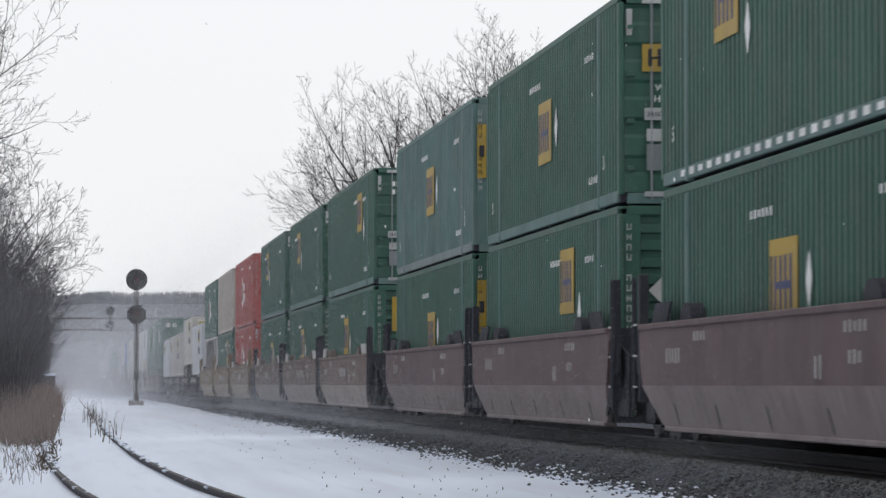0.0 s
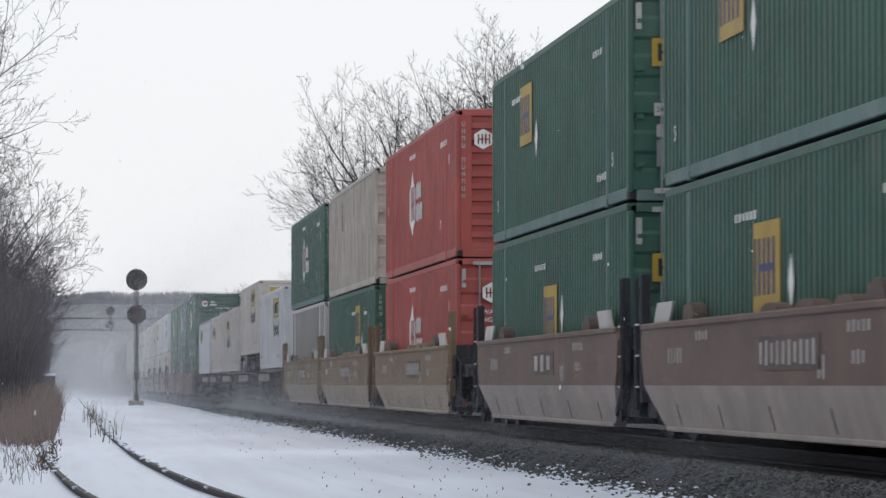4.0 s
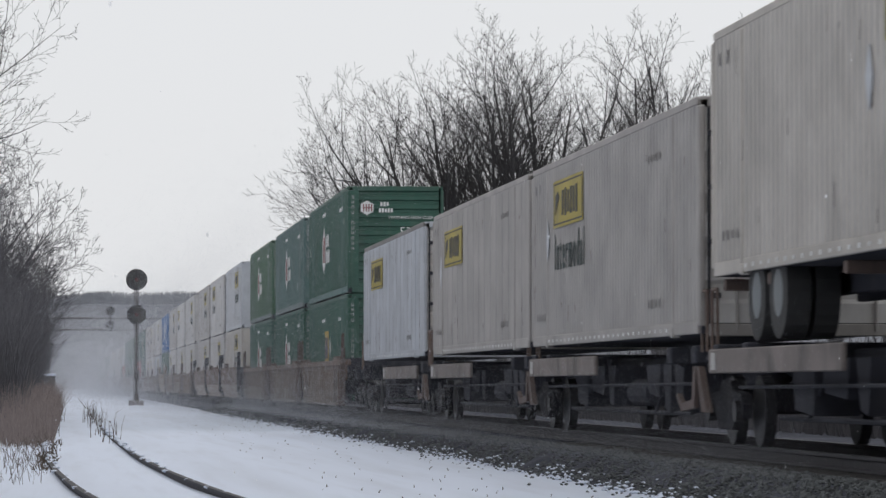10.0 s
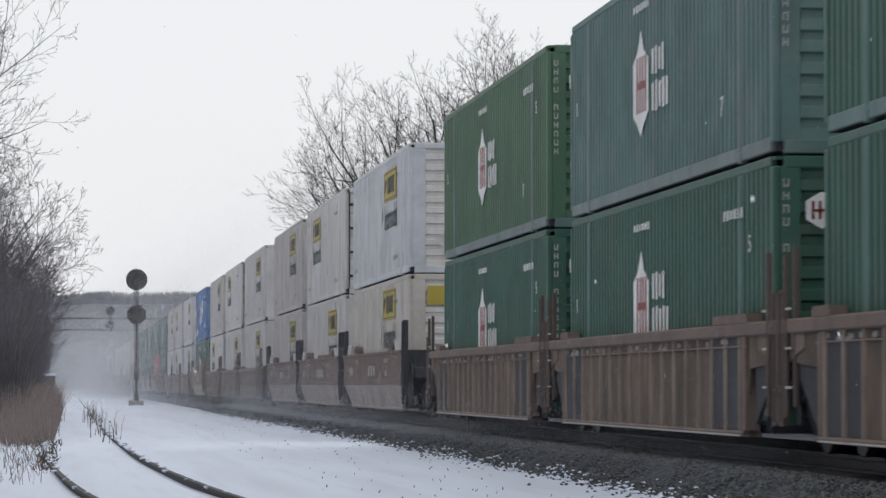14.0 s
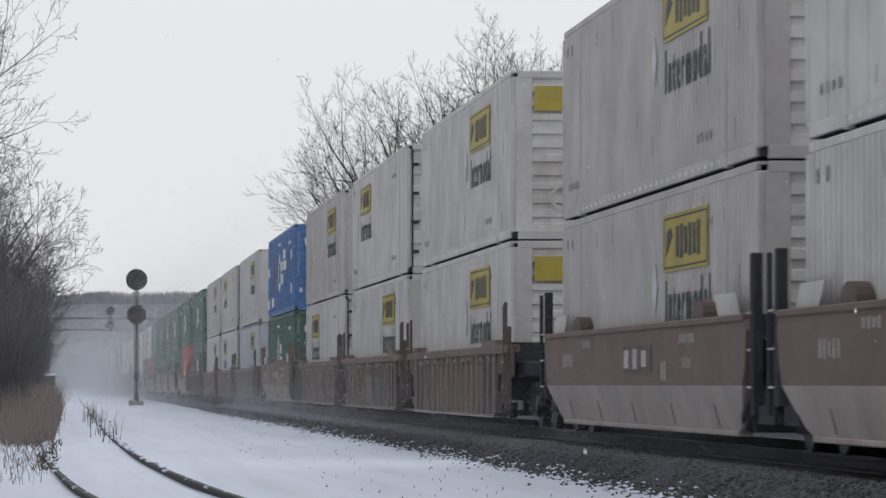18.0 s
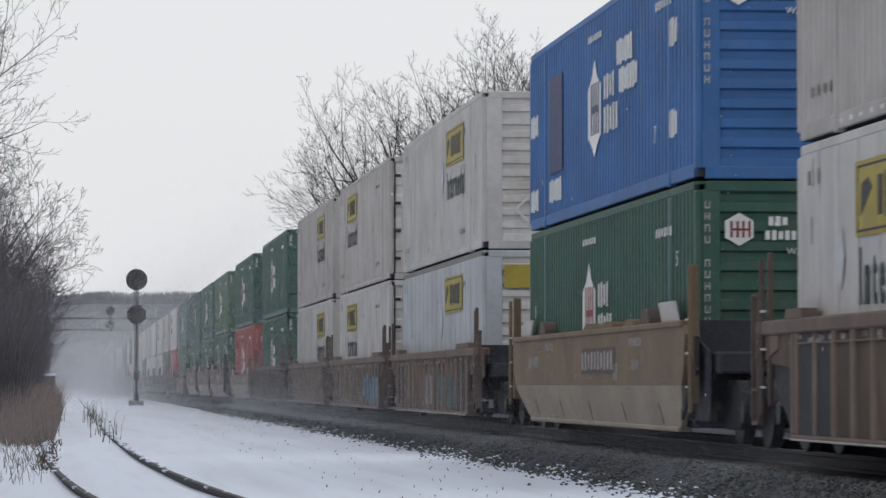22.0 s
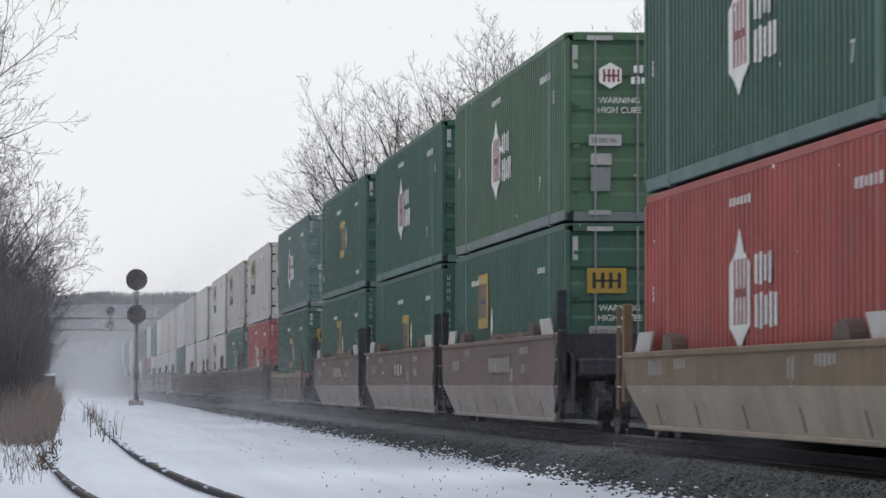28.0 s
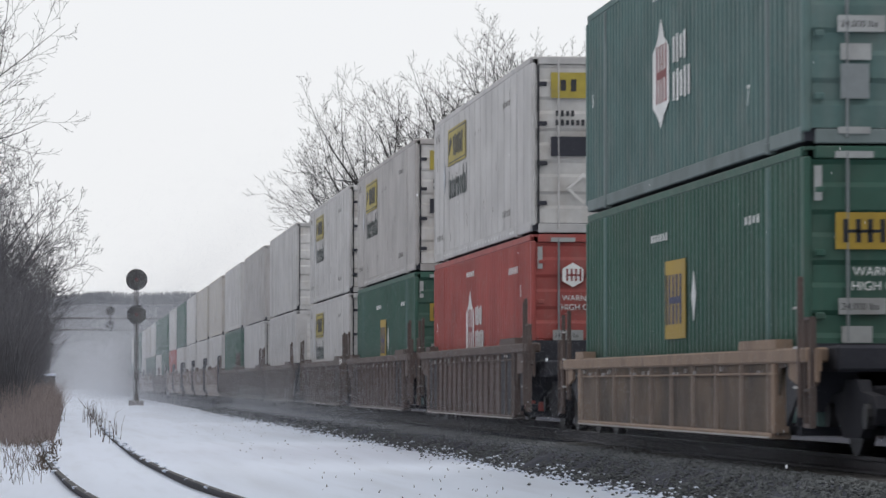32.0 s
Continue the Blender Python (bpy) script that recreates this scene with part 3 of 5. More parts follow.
        for x in (-1.19,) if near else ():
            for z in (0.45, 1.1, 1.75, 2.4):
                part("hinge", lambda: bevelled(0, 0.1 if kind != "jb" else 0.15, -0.03, 0.02, 0, 0.07, 0.01), tone if kind != "jb" else GRIME, ob, key=("hinge", kind == "jb" or tn), at=Matrix.Translation((x, 0, z)))
        if kind == "jb":
            part("door_gasket", lambda: Shape().box(-1.2, -1.165, 0.0, 0.02, 0.16, TALL - 0.15), BLACK, ob, "black rubber door seal", key="gask")
    else:
        edge = -0.93 if kind == "jb" else -1.0
        part("corner_panel", lambda: bevelled(-1.23, edge, 0.008, 0.07, 0.13, TALL - 0.12, 0.012), tone, ob, "smooth corner panel", key=("cpan", edge, tn))
        part("front_wall", lambda: ribbed_sheet(edge, 1.18, 0.15, TALL - 0.14, 11, 0.05, 0.015), WHITE_END if kind == "jb" else tone, ob, key=("nose", kind == "jb" or tn))
    if kind != "plain" and near:
        sheet_signs(ob, kind, opt)
        end_signs(ob, kind, end, opt, tone)
    return ob


LABELS = {
    "green": "dark green steel container with a yellow panel",
    "dusty": "dust-greyed green container with faded yellow panels",
    "hub": "green corrugated container with a white emblem",
    "leaf": "leaf green container with a white emblem",
    "red": "faded red container with a white emblem",
    "blue": "bright blue container with white shapes",
    "white": "grimy white container with a yellow panel",
    "wbl": "bluish white container with a yellow panel",
    "cream": "cream container with a yellow panel",
    "grime": "dirty grey-white container with a yellow panel",
    "beige": "rust-streaked beige ribbed container",
    "ribs": "white container with dark grey ribs",
}
STYLES = {
    "green": (GREEN, "corr", "nose", "emp", {"y": 8.0, "z": 1.0, "sign_plate": True}),
    "green_f": (GREEN, "corr", "nose", "emp", {"y": 5.3, "z": 1.5, "sign_plate": True}),
    "green_h": (GREEN, "corr", "nose", "emp", {"y": 9.1, "z": 1.22}),
    "green_e": (GREEN, "corr", "door", "emp", {"y": 11.2, "z": 1.45}),
    "green_b": (GREEN, "corr", "door", "emp", {"y": 11.2, "z": 1.48}),
    "green_q": (GREEN, "corr", "door", "emp", {"y": 11.4, "z": 1.5, "dashes": True}),
    "green_d": (GREEN, "corr", "door", "emp", {"y": 8.1, "z": 1.0}),
    "green_m": (GREEN, "corr", "door", "emp", {"y": 7.9, "z": 1.02}),
    "green_n": (GREEN, "corr", "door", "emp", {"y": 4.4, "z": 1.48, "panel": False}),
    "green_y": (GREEN, "corr", "nose", "emp", {"y": 9.0, "z": 1.25, "big": True}),
    "green_s": (GREEN, "corr", "nose", "emp", {"y": 7.9, "z": 0.95, "strip": True}),
    "dusty_s": (GREEN_DUSTY, "corr", "nose", "emp", {"y": 8.1, "strip": True, "z": 1.05}),
    "hub": (GREEN, "corr", "nose", "hub", {}),
    "hub_d": (GREEN, "corr", "door", "hub", {}),
    "leaf": (GREEN_LIGHT, "corr", "nose", "hub", {}),
    "leaf_d": (GREEN_LIGHT, "corr", "door", "hub", {}),
    "dusty_h": (GREEN_DUSTY, "corr", "nose", "hub", {}),
    "dusty_hd": (GREEN_DUSTY, "corr", "door", "hub", {}),
    "red": (RED, "corr", "nose", "hub_red", {}),
    "red_d": (RED, "corr", "door", "hub_red", {}),
    "blue": (BLUE, "corr", "nose", "hub_blue", {"y": 8.6}),
    "white": (WHITE, "fine", "nose", "jb", {"sign": False}),
    "white_s": (WHITE, "fine", "nose", "jb", {}),
    "white_d": (WHITE, "smooth", "door", "jb", {"y": 11.6}),
    "white_e": (WHITE, "fine", "door", "jb", {"y": 11.7}),
    "wbl": (WHITE_BLUE, "fine", "nose", "jb", {"sign": False}),
    # drab tone on this lower box: its weaker light put into the paint
    "wbl_s": (BLUE_DRAB, "smooth", "nose", "jb", {"word": False, "y": 5.0}),
    "wbl_d": (BLUE_DRAB, "smooth", "door", "jb", {"word": False, "y": 12.0, "z": 1.75, "cap": SEAM}),
    "cream": (CREAM, "fine", "nose", "jb", {"y": 5.1, "z": 1.95}),
    "cream_w": (DRAB, "smooth", "door", "jb", {"word": False, "y": 12.0, "z": 1.75}),
    "grime_e": (DRAB, "fine", "door", "jb", {"y": 11.7}),
    "grime": (GREY_WHITE, "fine", "nose", "jb", {"sign": False}),
    "grime_d": (GREY_WHITE, "smooth", "door", "jb", {"y": 11.6}),
    "beige": (BEIGE, "posts", "door", "plain", {}),
    "ribs": (WHITE, "posts", "door", "plain", {"rib": RUBBER, "count": (30, 0.9), "inset": 0.014}),
}
MADE = {}
MOVING = []


def container(style, x, y, z, where, near=True):
    m = pose(x, y, z)
    if (style, near) in MADE:
        ob = copy_thing(MADE[style, near], m)
    else:
        ob = MADE[style, near] = build_container(STYLES[style], near)
        ob.matrix_basis = m
    tagged(ob, LABELS[style.split("_")[0]] + where, "container", "containers on the train")
    MOVING.append(ob)
    return ob


# ---- railway cars ----
def disc(x0, x1, r, n=20):
    return Shape().prism([(r * math.cos(6.2832 * i / n), r * math.sin(6.2832 * i / n)) for i in range(n)], x0, x1, axis=0)


def truck(parent, y):
    """A two-axle freight truck; z is measured from the top of the rail."""
    tr = part("truck", lambda: bevelled(-0.9, 0.9, -0.22, 0.22, 0.38, 0.72, 0.03), SOOT, parent, "greasy cast steel freight truck", key="bolster", at=Matrix.Translation((0, y, 0)))
    for sx in (-1, 1):
        part("side_frame", lambda: Shape().prism([(-1.15, 0.5), (-1.0, 0.62), (-0.45, 0.66), (-0.3, 0.78), (0.3, 0.78), (0.45, 0.66), (1.0, 0.62), (1.15, 0.5), (1.05, 0.34), (0.72, 0.4), (0.4, 0.2), (-0.4, 0.2), (-0.72, 0.4), (-1.05, 0.34)], -0.06, 0.06), SOOT, tr, key="sideframe", at=Matrix.Translation((sx * 1.0, 0, 0)))
        for sy in (-0.89, 0.89):
            part("wheel", lambda: disc(-0.065, 0.065, 0.42), WHEEL, tr, "worn steel wheel", key="wheel", at=Matrix.Translation((sx * 0.76, sy, 0.42)))
            if sx < 0:
                part("axle_cap", lambda: disc(-0.05, 0.05, 0.13, 10), WHEEL, tr, key="axcap", at=Matrix.Translation((sx * 1.07, sy, 0.42)))
    return tr


def leaning(shape):
    """Tucks the foot of a side plate inwards."""
    shape.v = [(x - math.copysign(0.15 * min(1.0, max(0.0, (0.72 - z) / 0.52)), x), y, z) for x, y, z in shape.v]
    return shape


def smooth_well(tone, dust, top=1.45, mark=None):
    """A well with smooth plate sides: a painted upper plate over a dusted lower one, cut back over the trucks."""
    ob = new("well_car")
    L = LENGTH
    W = 1.5
    for sx in (-1, 1):
        a, b = sorted((sx * (W + 0.02), sx * (W - 0.04)))
        part("upper_side_plate", lambda: Shape().prism([(-0.2, 0.72), (-0.36, 0.95), (-0.45, top - 0.12), (-0.35, top), (L + 0.35, top), (L + 0.45, top - 0.12), (L + 0.36, 0.95), (L + 0.2, 0.72)], a, b), tone, ob, key=("usp", sx, tone.name, top))
        part("lower_side_plate", lambda: leaning(Shape().prism([(0.75, 0.2), (0.5, 0.27), (0.1, 0.5), (-0.2, 0.72), (L + 0.2, 0.72), (L - 0.1, 0.5), (L - 0.5, 0.27), (L - 0.75, 0.2)], a - 0.003, b + 0.003)), dust, ob, "lower side plate coated with pale road dust", key=("lsp", sx, dust.name))
        c, d = sorted((sx * (W + 0.05), sx * (W - 0.14)))
        part("top_chord", lambda: bevelled(c, d, -0.36, L + 0.36, top - 0.03, top + 0.05, 0.015), tone, ob, key=("tc", sx, tone.name, top))
        part("bottom_chord", lambda: leaning(bevelled(c, d, 0.8, L - 0.8, 0.15, 0.215, 0.015)), dust, ob, key=("bc", sx, dust.name))
        if sx > 0:
            continue
        for y, lean in ((0.3, 0.5), (L - 1.5, -0.5)):
            part("container_guide", lambda: Shape().prism([(y, top + 0.04), (y + 1.2, top + 0.04), (y + 1.2 + lean * 0.6, top + 0.3), (y + lean * 0.6, top + 0.3)], sx * (W - 0.02), sx * (W - 0.05)), GUIDE if tone != MAROON else GRIME, ob, "tilted guide plate", key=("guide", sx, y, top, tone == MAROON))
        for y in (2.9, L - 2.9):
            part("pivot_block", lambda: Shape().prism([(0.42 * math.cos(math.pi * i / 8), top + 0.04 + 0.22 * math.sin(math.pi * i / 8)) for i in range(9)], -W + 0.02, -W + 0.2), GRIME if tone == MAROON else RIB_DARK, ob, "rounded pivot block", key=("pivot", top, tone == MAROON), at=Matrix.Translation((0, y, 0)))
        for y in (1.9, 5.0, 8.2, 11.3, 14.2):
            part("drain_slot", lambda: leaning(Shape().prism([(0, 0.24), (0.05, 0.24), (0.02, 0.5), (-0.03, 0.5)], sx * (W + 0.024), sx * (W + 0.028))), GRIME, ob, key=("slot", sx), at=Matrix.Translation((0, y, 0)))
    ends(ob, tone, top)
    for y in (4.3, 6.2, 8.1) if mark == "wide" else ():
        part("roller_pad", lambda: Shape().prism([(0.5 * math.cos(math.pi * i / 8), top + 0.045 + 0.1 * math.sin(math.pi * i / 8)) for i in range(9)], -W + 0.02, -W + 0.22), tone, ob, "rounded pad on the top chord", key=("pad", tone.name, top), at=Matrix.Translation((0, y, 0)))
    if mark:
        plate_w = 3.2 if mark == "wide" else 2.3
        pl = part("car_marking", lambda: plate(plate_w, 0.36), RIB_DARK, ob, "dark plate with pale strokes", key=("cm", mark), at=on_side(8.4, 0.88, -W - 0.024))
        part("marking", lambda: bars(10 if mark == "wide" else 3, 0.12 if mark == "wide" else 0.36, 0.26, 0.31 if mark == "wide" else 0.74), STENCIL, pl, key=("cms", mark), at=Matrix.Translation((0.06, 0.05, 0.006)))
    for y, z, n, h in ((14.4, 0.98, 5, 0.2), (3.9, 1.22, 5, 0.12), (3.7, 0.92, 3, 0.14), (12.4, 1.24, 4, 0.12), (5.3, 0.78, 2, 0.24)):
        part("stencil", lambda: bars(n, 0.085, h, 0.22), STENCIL, ob, key=("stc", n, h), at=on_side(y, min(z, top - h - 0.06), -W - 0.024))
    return ob


def ends(ob, tone, top, slim=False):
    """Floor, end bulkheads, platforms over the trucks, ladders and posts."""
    L = LENGTH
    post = GRIME if tone in (MAROON, BROWN) else RIB_DARK if slim else tone
    part("well_floor", lambda: Shape().box(-1.26, 1.26, 0.4, L - 0.4, 0.2, 0.3), GRIME, ob, key="wfloor")
    for y, s in ((0.0, -1), (L, 1)):
        part("end_platform", lambda: bevelled(-1.25, 1.25, min(y + s * 0.1, y + s * 1.35), max(y + s * 0.1, y + s * 1.35), 0.86, 1.12, 0.03), GRIME, ob, key=("plat", y))
        part("centre_sill", lambda: bevelled(-0.4, 0.4, min(y, y + s * 1.75), max(y, y + s * 1.75), 0.74, 0.86, 0.02), GRIME, ob, key=("csill", y))
        for sx in (-1, 1):
            # ribbed wells: plate coloured blue-black to stand for shade around the truck
            part("slope_plate", lambda: Shape().prism([(y - s * 0.3, 0.3), (y + s * 0.8, 0.9), (y + s * 0.8, top - 0.15), (y - s * 0.3, top - 0.15)], sx * 1.44, sx * 1.4), NIGHT if slim else GRIME, ob, key=("slope", y, sx, top, slim))
            part("end_post", lambda: bevelled(min(sx * 1.5, sx * 1.38), max(sx * 1.5, sx * (1.44 if slim else 1.38)), y + s * 0.62 - (0.028 if slim else 0.07), y + s * 0.62 + (0.028 if slim else 0.07), 0.5, top + (0.72 if slim else 0.7), 0.012), post, ob, "upright post with a ladder rail", key=("epost", y, sx, top, post.name, slim))
        part("ladder_rail", lambda: Shape().rod((-1.52, y + s * 0.86, 0.4), (-1.52, y + s * 0.86, top + 0.66), 0.03), post, ob, key=("lrail", y, top, post.name))
        part("end_bulkhead", lambda: Shape().prism([(y - s * 0.12, 0.3), (y + s * 0.3, 0.9), (y + s * 0.3, top + 0.05), (y + s * 0.24, top + 0.05), (y + s * 0.2, 0.92), (y - s * 0.2, 0.3)], -1.36, 1.36), GRIME, ob, key=("bulk", y, top))
        for sx in (-1, 1):
            if slim:
                part("end_side_plate", lambda: Shape().prism([(y + s * 0.3, 0.92), (y + s * 0.75, 0.98), (y + s * 1.2, 0.98), (y + s * 1.46, 0.86), (y + s * 1.46, top - 0.02), (y + s * 0.3, top - 0.02)], sx * 1.46, sx * 1.42), tone, ob, key=("eplate", y, sx, top, tone.name))
            else:
                # greasy plate added so that the gap around the truck looks dark
                part("truck_shroud", lambda: Shape().prism([(y + s * 0.1, 0.3), (y + s * 1.05, 0.3), (y + s * 1.05, 1.12), (y + s * 0.1, 1.3)], sx * 1.33, sx * 1.3), GRIME, ob, key=("shroud", y, sx))
        if slim:
            part("step_ladder", lambda: Shape().box(-1.53, -1.47, y + s * 1.08 - 0.025, y + s * 1.08 + 0.025, 0.3, top + 0.3).box(-1.53, -1.47, y + s * 1.4 - 0.025, y + s * 1.4 + 0.025, 0.3, top + 0.3).box(-1.53, -1.49, min(y + s * 1.08, y + s * 1.4), max(y + s * 1.08, y + s * 1.4), 0.3, 0.34).box(-1.53, -1.49, min(y + s * 1.08, y + s * 1.4), max(y + s * 1.08, y + s * 1.4), 0.66, 0.69).box(-1.53, -1.49, min(y + s * 1.08, y + s * 1.4), max(y + s * 1.08, y + s * 1.4), top + 0.27, top + 0.3), post, ob, "brown step ladder beside the truck", key=("stepl", y, top, post.name))
            part("corner_bracket", lambda: Shape().prism([(y + s * 0.1, top - 0.02), (y + s * 1.5, top - 0.02), (y + s * 1.5, top - 0.34), (y + s * 1.1, top - 0.46), (y + s * 0.1, top - 0.3)], -1.49, -1.45), tone, ob, key=("cbrk", y, top, tone.name))
        for z in (0.7, 1.1, 1.5):
            part("rung", lambda: Shape().rod((-1.53, y + s * 0.6, 0), (-1.53, y + s * 0.88, 0), 0.014), GUIDE, ob, key=("rung", y), at=Matrix.Translation((0, 0, z)))
        part("brake_hose", lambda: Shape().rod((-0.45, y + s * 1.7, 0.75), (-0.45, y + s * 1.85, 0.3), 0.03), GRIME, ob, key=("hose", y))


def ribbed_well(tone, top=1.4, n=17, spray=None):
    """A well whose sides are stiffened with upright ribs under a heavy top chord."""
    ob = new("well_car")
    L = LENGTH
    W = 1.5
    for sx in (-1, 1):
        a, b = sorted((sx * (W - 0.025), sx * (W - 0.055)))
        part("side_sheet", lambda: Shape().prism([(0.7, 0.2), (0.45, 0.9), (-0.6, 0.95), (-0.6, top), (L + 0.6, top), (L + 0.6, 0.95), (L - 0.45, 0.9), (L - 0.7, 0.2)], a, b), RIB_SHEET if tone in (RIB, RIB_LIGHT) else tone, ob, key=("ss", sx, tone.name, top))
        c, d = sorted((sx * (W + 0.03), sx * (W - 0.2)))
        part("top_chord", lambda: bevelled(c, d, -1.2, L + 1.2, top - 0.15, top, 0.02), tone, ob, key=("rtc", sx, tone.name, top))
        part("bottom_chord", lambda: bevelled(c, d, 0.7, L - 0.7, 0.16, 0.225, 0.02), tone, ob, key=("rbc", sx, tone.name))
        for i in range(n):
            y = 0.95 + i * (L - 1.9) / (n - 1)
            if sx == -1:
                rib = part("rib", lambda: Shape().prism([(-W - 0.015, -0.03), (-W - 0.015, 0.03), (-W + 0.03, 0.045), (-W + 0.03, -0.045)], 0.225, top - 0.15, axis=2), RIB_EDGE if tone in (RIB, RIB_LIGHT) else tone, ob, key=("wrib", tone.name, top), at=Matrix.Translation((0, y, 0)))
        part("stringer", lambda: bevelled(min(sx * (W + 0.005), sx * (W - 0.03)), max(sx * (W + 0.005), sx * (W - 0.03)), 0.5, L - 0.5, top - 0.27, top - 0.245, 0.008), tone, ob, key=("stringer", sx, top, tone.name))
        for y, w in ((0.4, 2.2), (L - 1.3, 0.9)):
            part("container_guide", lambda: Shape().prism([(y, top), (y + w, top), (y + w - 0.06, top + 0.1), (y + 0.06, top + 0.1)], sx * (W + 0.02), sx * (W - 0.16)), tone, ob, key=("rguide", sx, y, top, tone.name))
        for y in (0.55, L - 0.85):
            part("jacking_plate", lambda: bevelled(min(sx * (W + 0.02), sx * (W - 0.15)), max(sx * (W + 0.02), sx * (W - 0.15)), y, y + 0.16, 0.225, top - 0.15, 0.015), tone, ob, key=("jack", sx, y, top, tone.name))
    far = Shape()
    for i in range(n):
        y = 0.95 + i * (L - 1.9) / (n - 1)
        far.prism([(W + 0.015, y - 0.05), (W + 0.015, y + 0.05), (W - 0.065, y + 0.06), (W - 0.065, y - 0.06)], 0.225, top - 0.15, axis=2)
    part("rib_row", far, tone, ob, key=("far_ribs", tone.name, top, n))
    rng = random.Random(n)
    s = Shape()
    for i in range(n * 2):
        y, z, k = rng.uniform(0.9, L - 0.9), top - 0.24 + rng.uniform(-0.01, 0.05), rng.uniform(0.01, 0.035)
        s.prism([(y - k, z - 0.02), (y + k, z - 0.02), (y + 0.6 * k, z + 0.025), (y - 0.5 * k, z + 0.03)], -W - 0.004, -W + 0.03)
    ob_s = part("dust_crust", s, STENCIL, ob, "row of pale flecks along the stringer", key=("fleck_row", n, top))
    ob_s["kind"] = "stuff"
    bay = (L - 1.9) / (n - 1)
    for k in (0.5, 1.5, n - 2.5, n - 1.5) if top > 1.2 else ():
        part("patch_paint", lambda: Shape().box(-W + 0.015, -W + 0.021, -0.5 * bay + 0.03, 0.5 * bay - 0.03, 0.23, top - 0.16), NIGHT, ob, "bay patched with blue-black paint", key=("patch", top, n), at=Matrix.Translation((0, 0.95 + k * bay, 0)))
    part("dusty_sill", lambda: bevelled(-W - 0.036, -W - 0.028, 0.75, L - 0.75, 0.165, 0.185, 0.003), STENCIL, ob, "pale dusty lip of the bottom chord", key="dlip")
    if spray:
        rng = random.Random(7)
        for k, (col, y0, y1) in enumerate(spray):
            s = Shape()
            for i in range(n - 1):
                y = 0.95 + (i + 0.5) * (L - 1.9) / (n - 1)
                if y0 < y < y1:
                    z0, z1 = 0.24 + rng.random() * 0.12, 0.9 + rng.random() * 0.2
                    s.prism([(y - 0.42, z0), (y + 0.42, z0 + rng.uniform(0, 0.12)), (y + 0.42, z1), (y - 0.1, z1 - rng.uniform(0.0, 0.25)), (y - 0.42, z1 + rng.uniform(-0.1, 0.1))], -W + 0.014, -W + 0.02)
            part("sprayed_paint", s, col, ob, "sprayed graffiti colour", key=("spray", k, y0, col.name))["kind"] = "stuff"
    ends(ob, tone, top, slim=True)
    return ob


def spine_platform(apron=(LENGTH - 7.6, 7.5)):
    """A skeleton platform: one centre beam with arms that carry a container clear of the rails."""
    ob = new("spine_car")
    L = LENGTH
    part("centre_beam", lambda: bevelled(-0.33, 0.33, -0.9, L + 0.9, 0.72, 1.12, 0.03), GRIME, ob, "black steel centre beam", key="spine")
    part("belly_beam", lambda: Shape().prism([(2.2, 0.72), (3.6, 0.42), (L - 3.6, 0.42), (L - 2.2, 0.72)], -0.16, 0.16), GRIME, ob, key="belly")
    for y in (0.35, L - 0.35, 2.2, L - 2.2):
        part("cross_arm", lambda: bevelled(-1.32, 1.32, -0.16, 0.16, 0.98, 1.2, 0.02), GRIME, ob, key="arm", at=Matrix.Translation((0, y, 0)))
    for y, w in (apron,):
        for sx in (-1, 1):
            c, d = sorted((sx * 1.36, sx * 1.3))
            si = part("side_apron", lambda: bevelled(c, d, 0, w, 0.86, 1.14, 0.015), APRON, ob, "dust-paled brown side apron", key=("apron", sx, w), at=Matrix.Translation((0, y, 0)))
            part("reflector", lambda: Shape().box(sx * 1.362, sx * 1.368, w - 0.5, w - 0.2, 0.9, 1.1), GUIDE, si, key=("aref", sx, w))
    for y in (2.6, 5.8, L - 5.8, L - 2.6):
        part("brace", lambda: Shape().rod((-1.1, y, 1.0), (-0.2, y + 0.5, 0.5), 0.03, n=6).rod((1.1, y, 1.0), (0.2, y + 0.5, 0.5), 0.03, n=6), GRIME, ob, key=("brace", y))
    for y0, y1, z0 in ((2.6, 3.4, 0.5), (3.6, 4.3, 0.36), (4.5, 5.7, 0.56), (8.6, 9.3, 0.42), (9.6, 11.0, 0.58), (11.3, 12.6, 0.4)):
        part("brake_gear", lambda: Shape().prism([(y0, 1.0), (y0 + 0.12, z0), (y1 - 0.2, z0 + 0.06), (y1, 1.0)], -1.05, -0.55), GRIME, ob, "black brake gear hung under the deck", key=("gear", y0))
    part("hanging_bracket", lambda: Shape().prism([(0.4, 0.95), (0.55, 0.45), (1.5, 0.4), (1.9, 0.6), (1.75, 0.62), (1.45, 0.5), (0.7, 0.55), (0.6, 0.95)], -1.28, -1.22), RIB_DARK, ob, "dark curved bracket", key="hbrk")
    part("brake_rod", lambda: Shape().rod((-0.98, 2.4, 0.36), (-0.98, L - 2.6, 0.36), 0.03).rod((-1.0, 4.0, 0.9), (-1.0, 5.2, 0.36), 0.02).rod((-1.0, 10.8, 0.9), (-1.0, 11.9, 0.36), 0.02), GRIME, ob, "dark brake rod", key="brod")
    part("train_line", lambda: Shape().rod((-1.15, 1.0, 0.74), (-1.15, L - 1.0, 0.7), 0.022), GRIME, ob, key="tline")
    part("air_tank", lambda: Shape().rod((-0.75, 6.5, 0.62), (-0.75, 8.2, 0.62), 0.19, n=12), GRIME, ob, key="tank")
    part("hitch_leg", lambda: Shape().prism([(L - 3.4, 1.12), (L - 3.0, 1.12), (L - 3.15, 0.6), (L - 3.3, 0.6)], -0.5, 0.5), GRIME, ob, "folded trailer hitch", key="hitch")
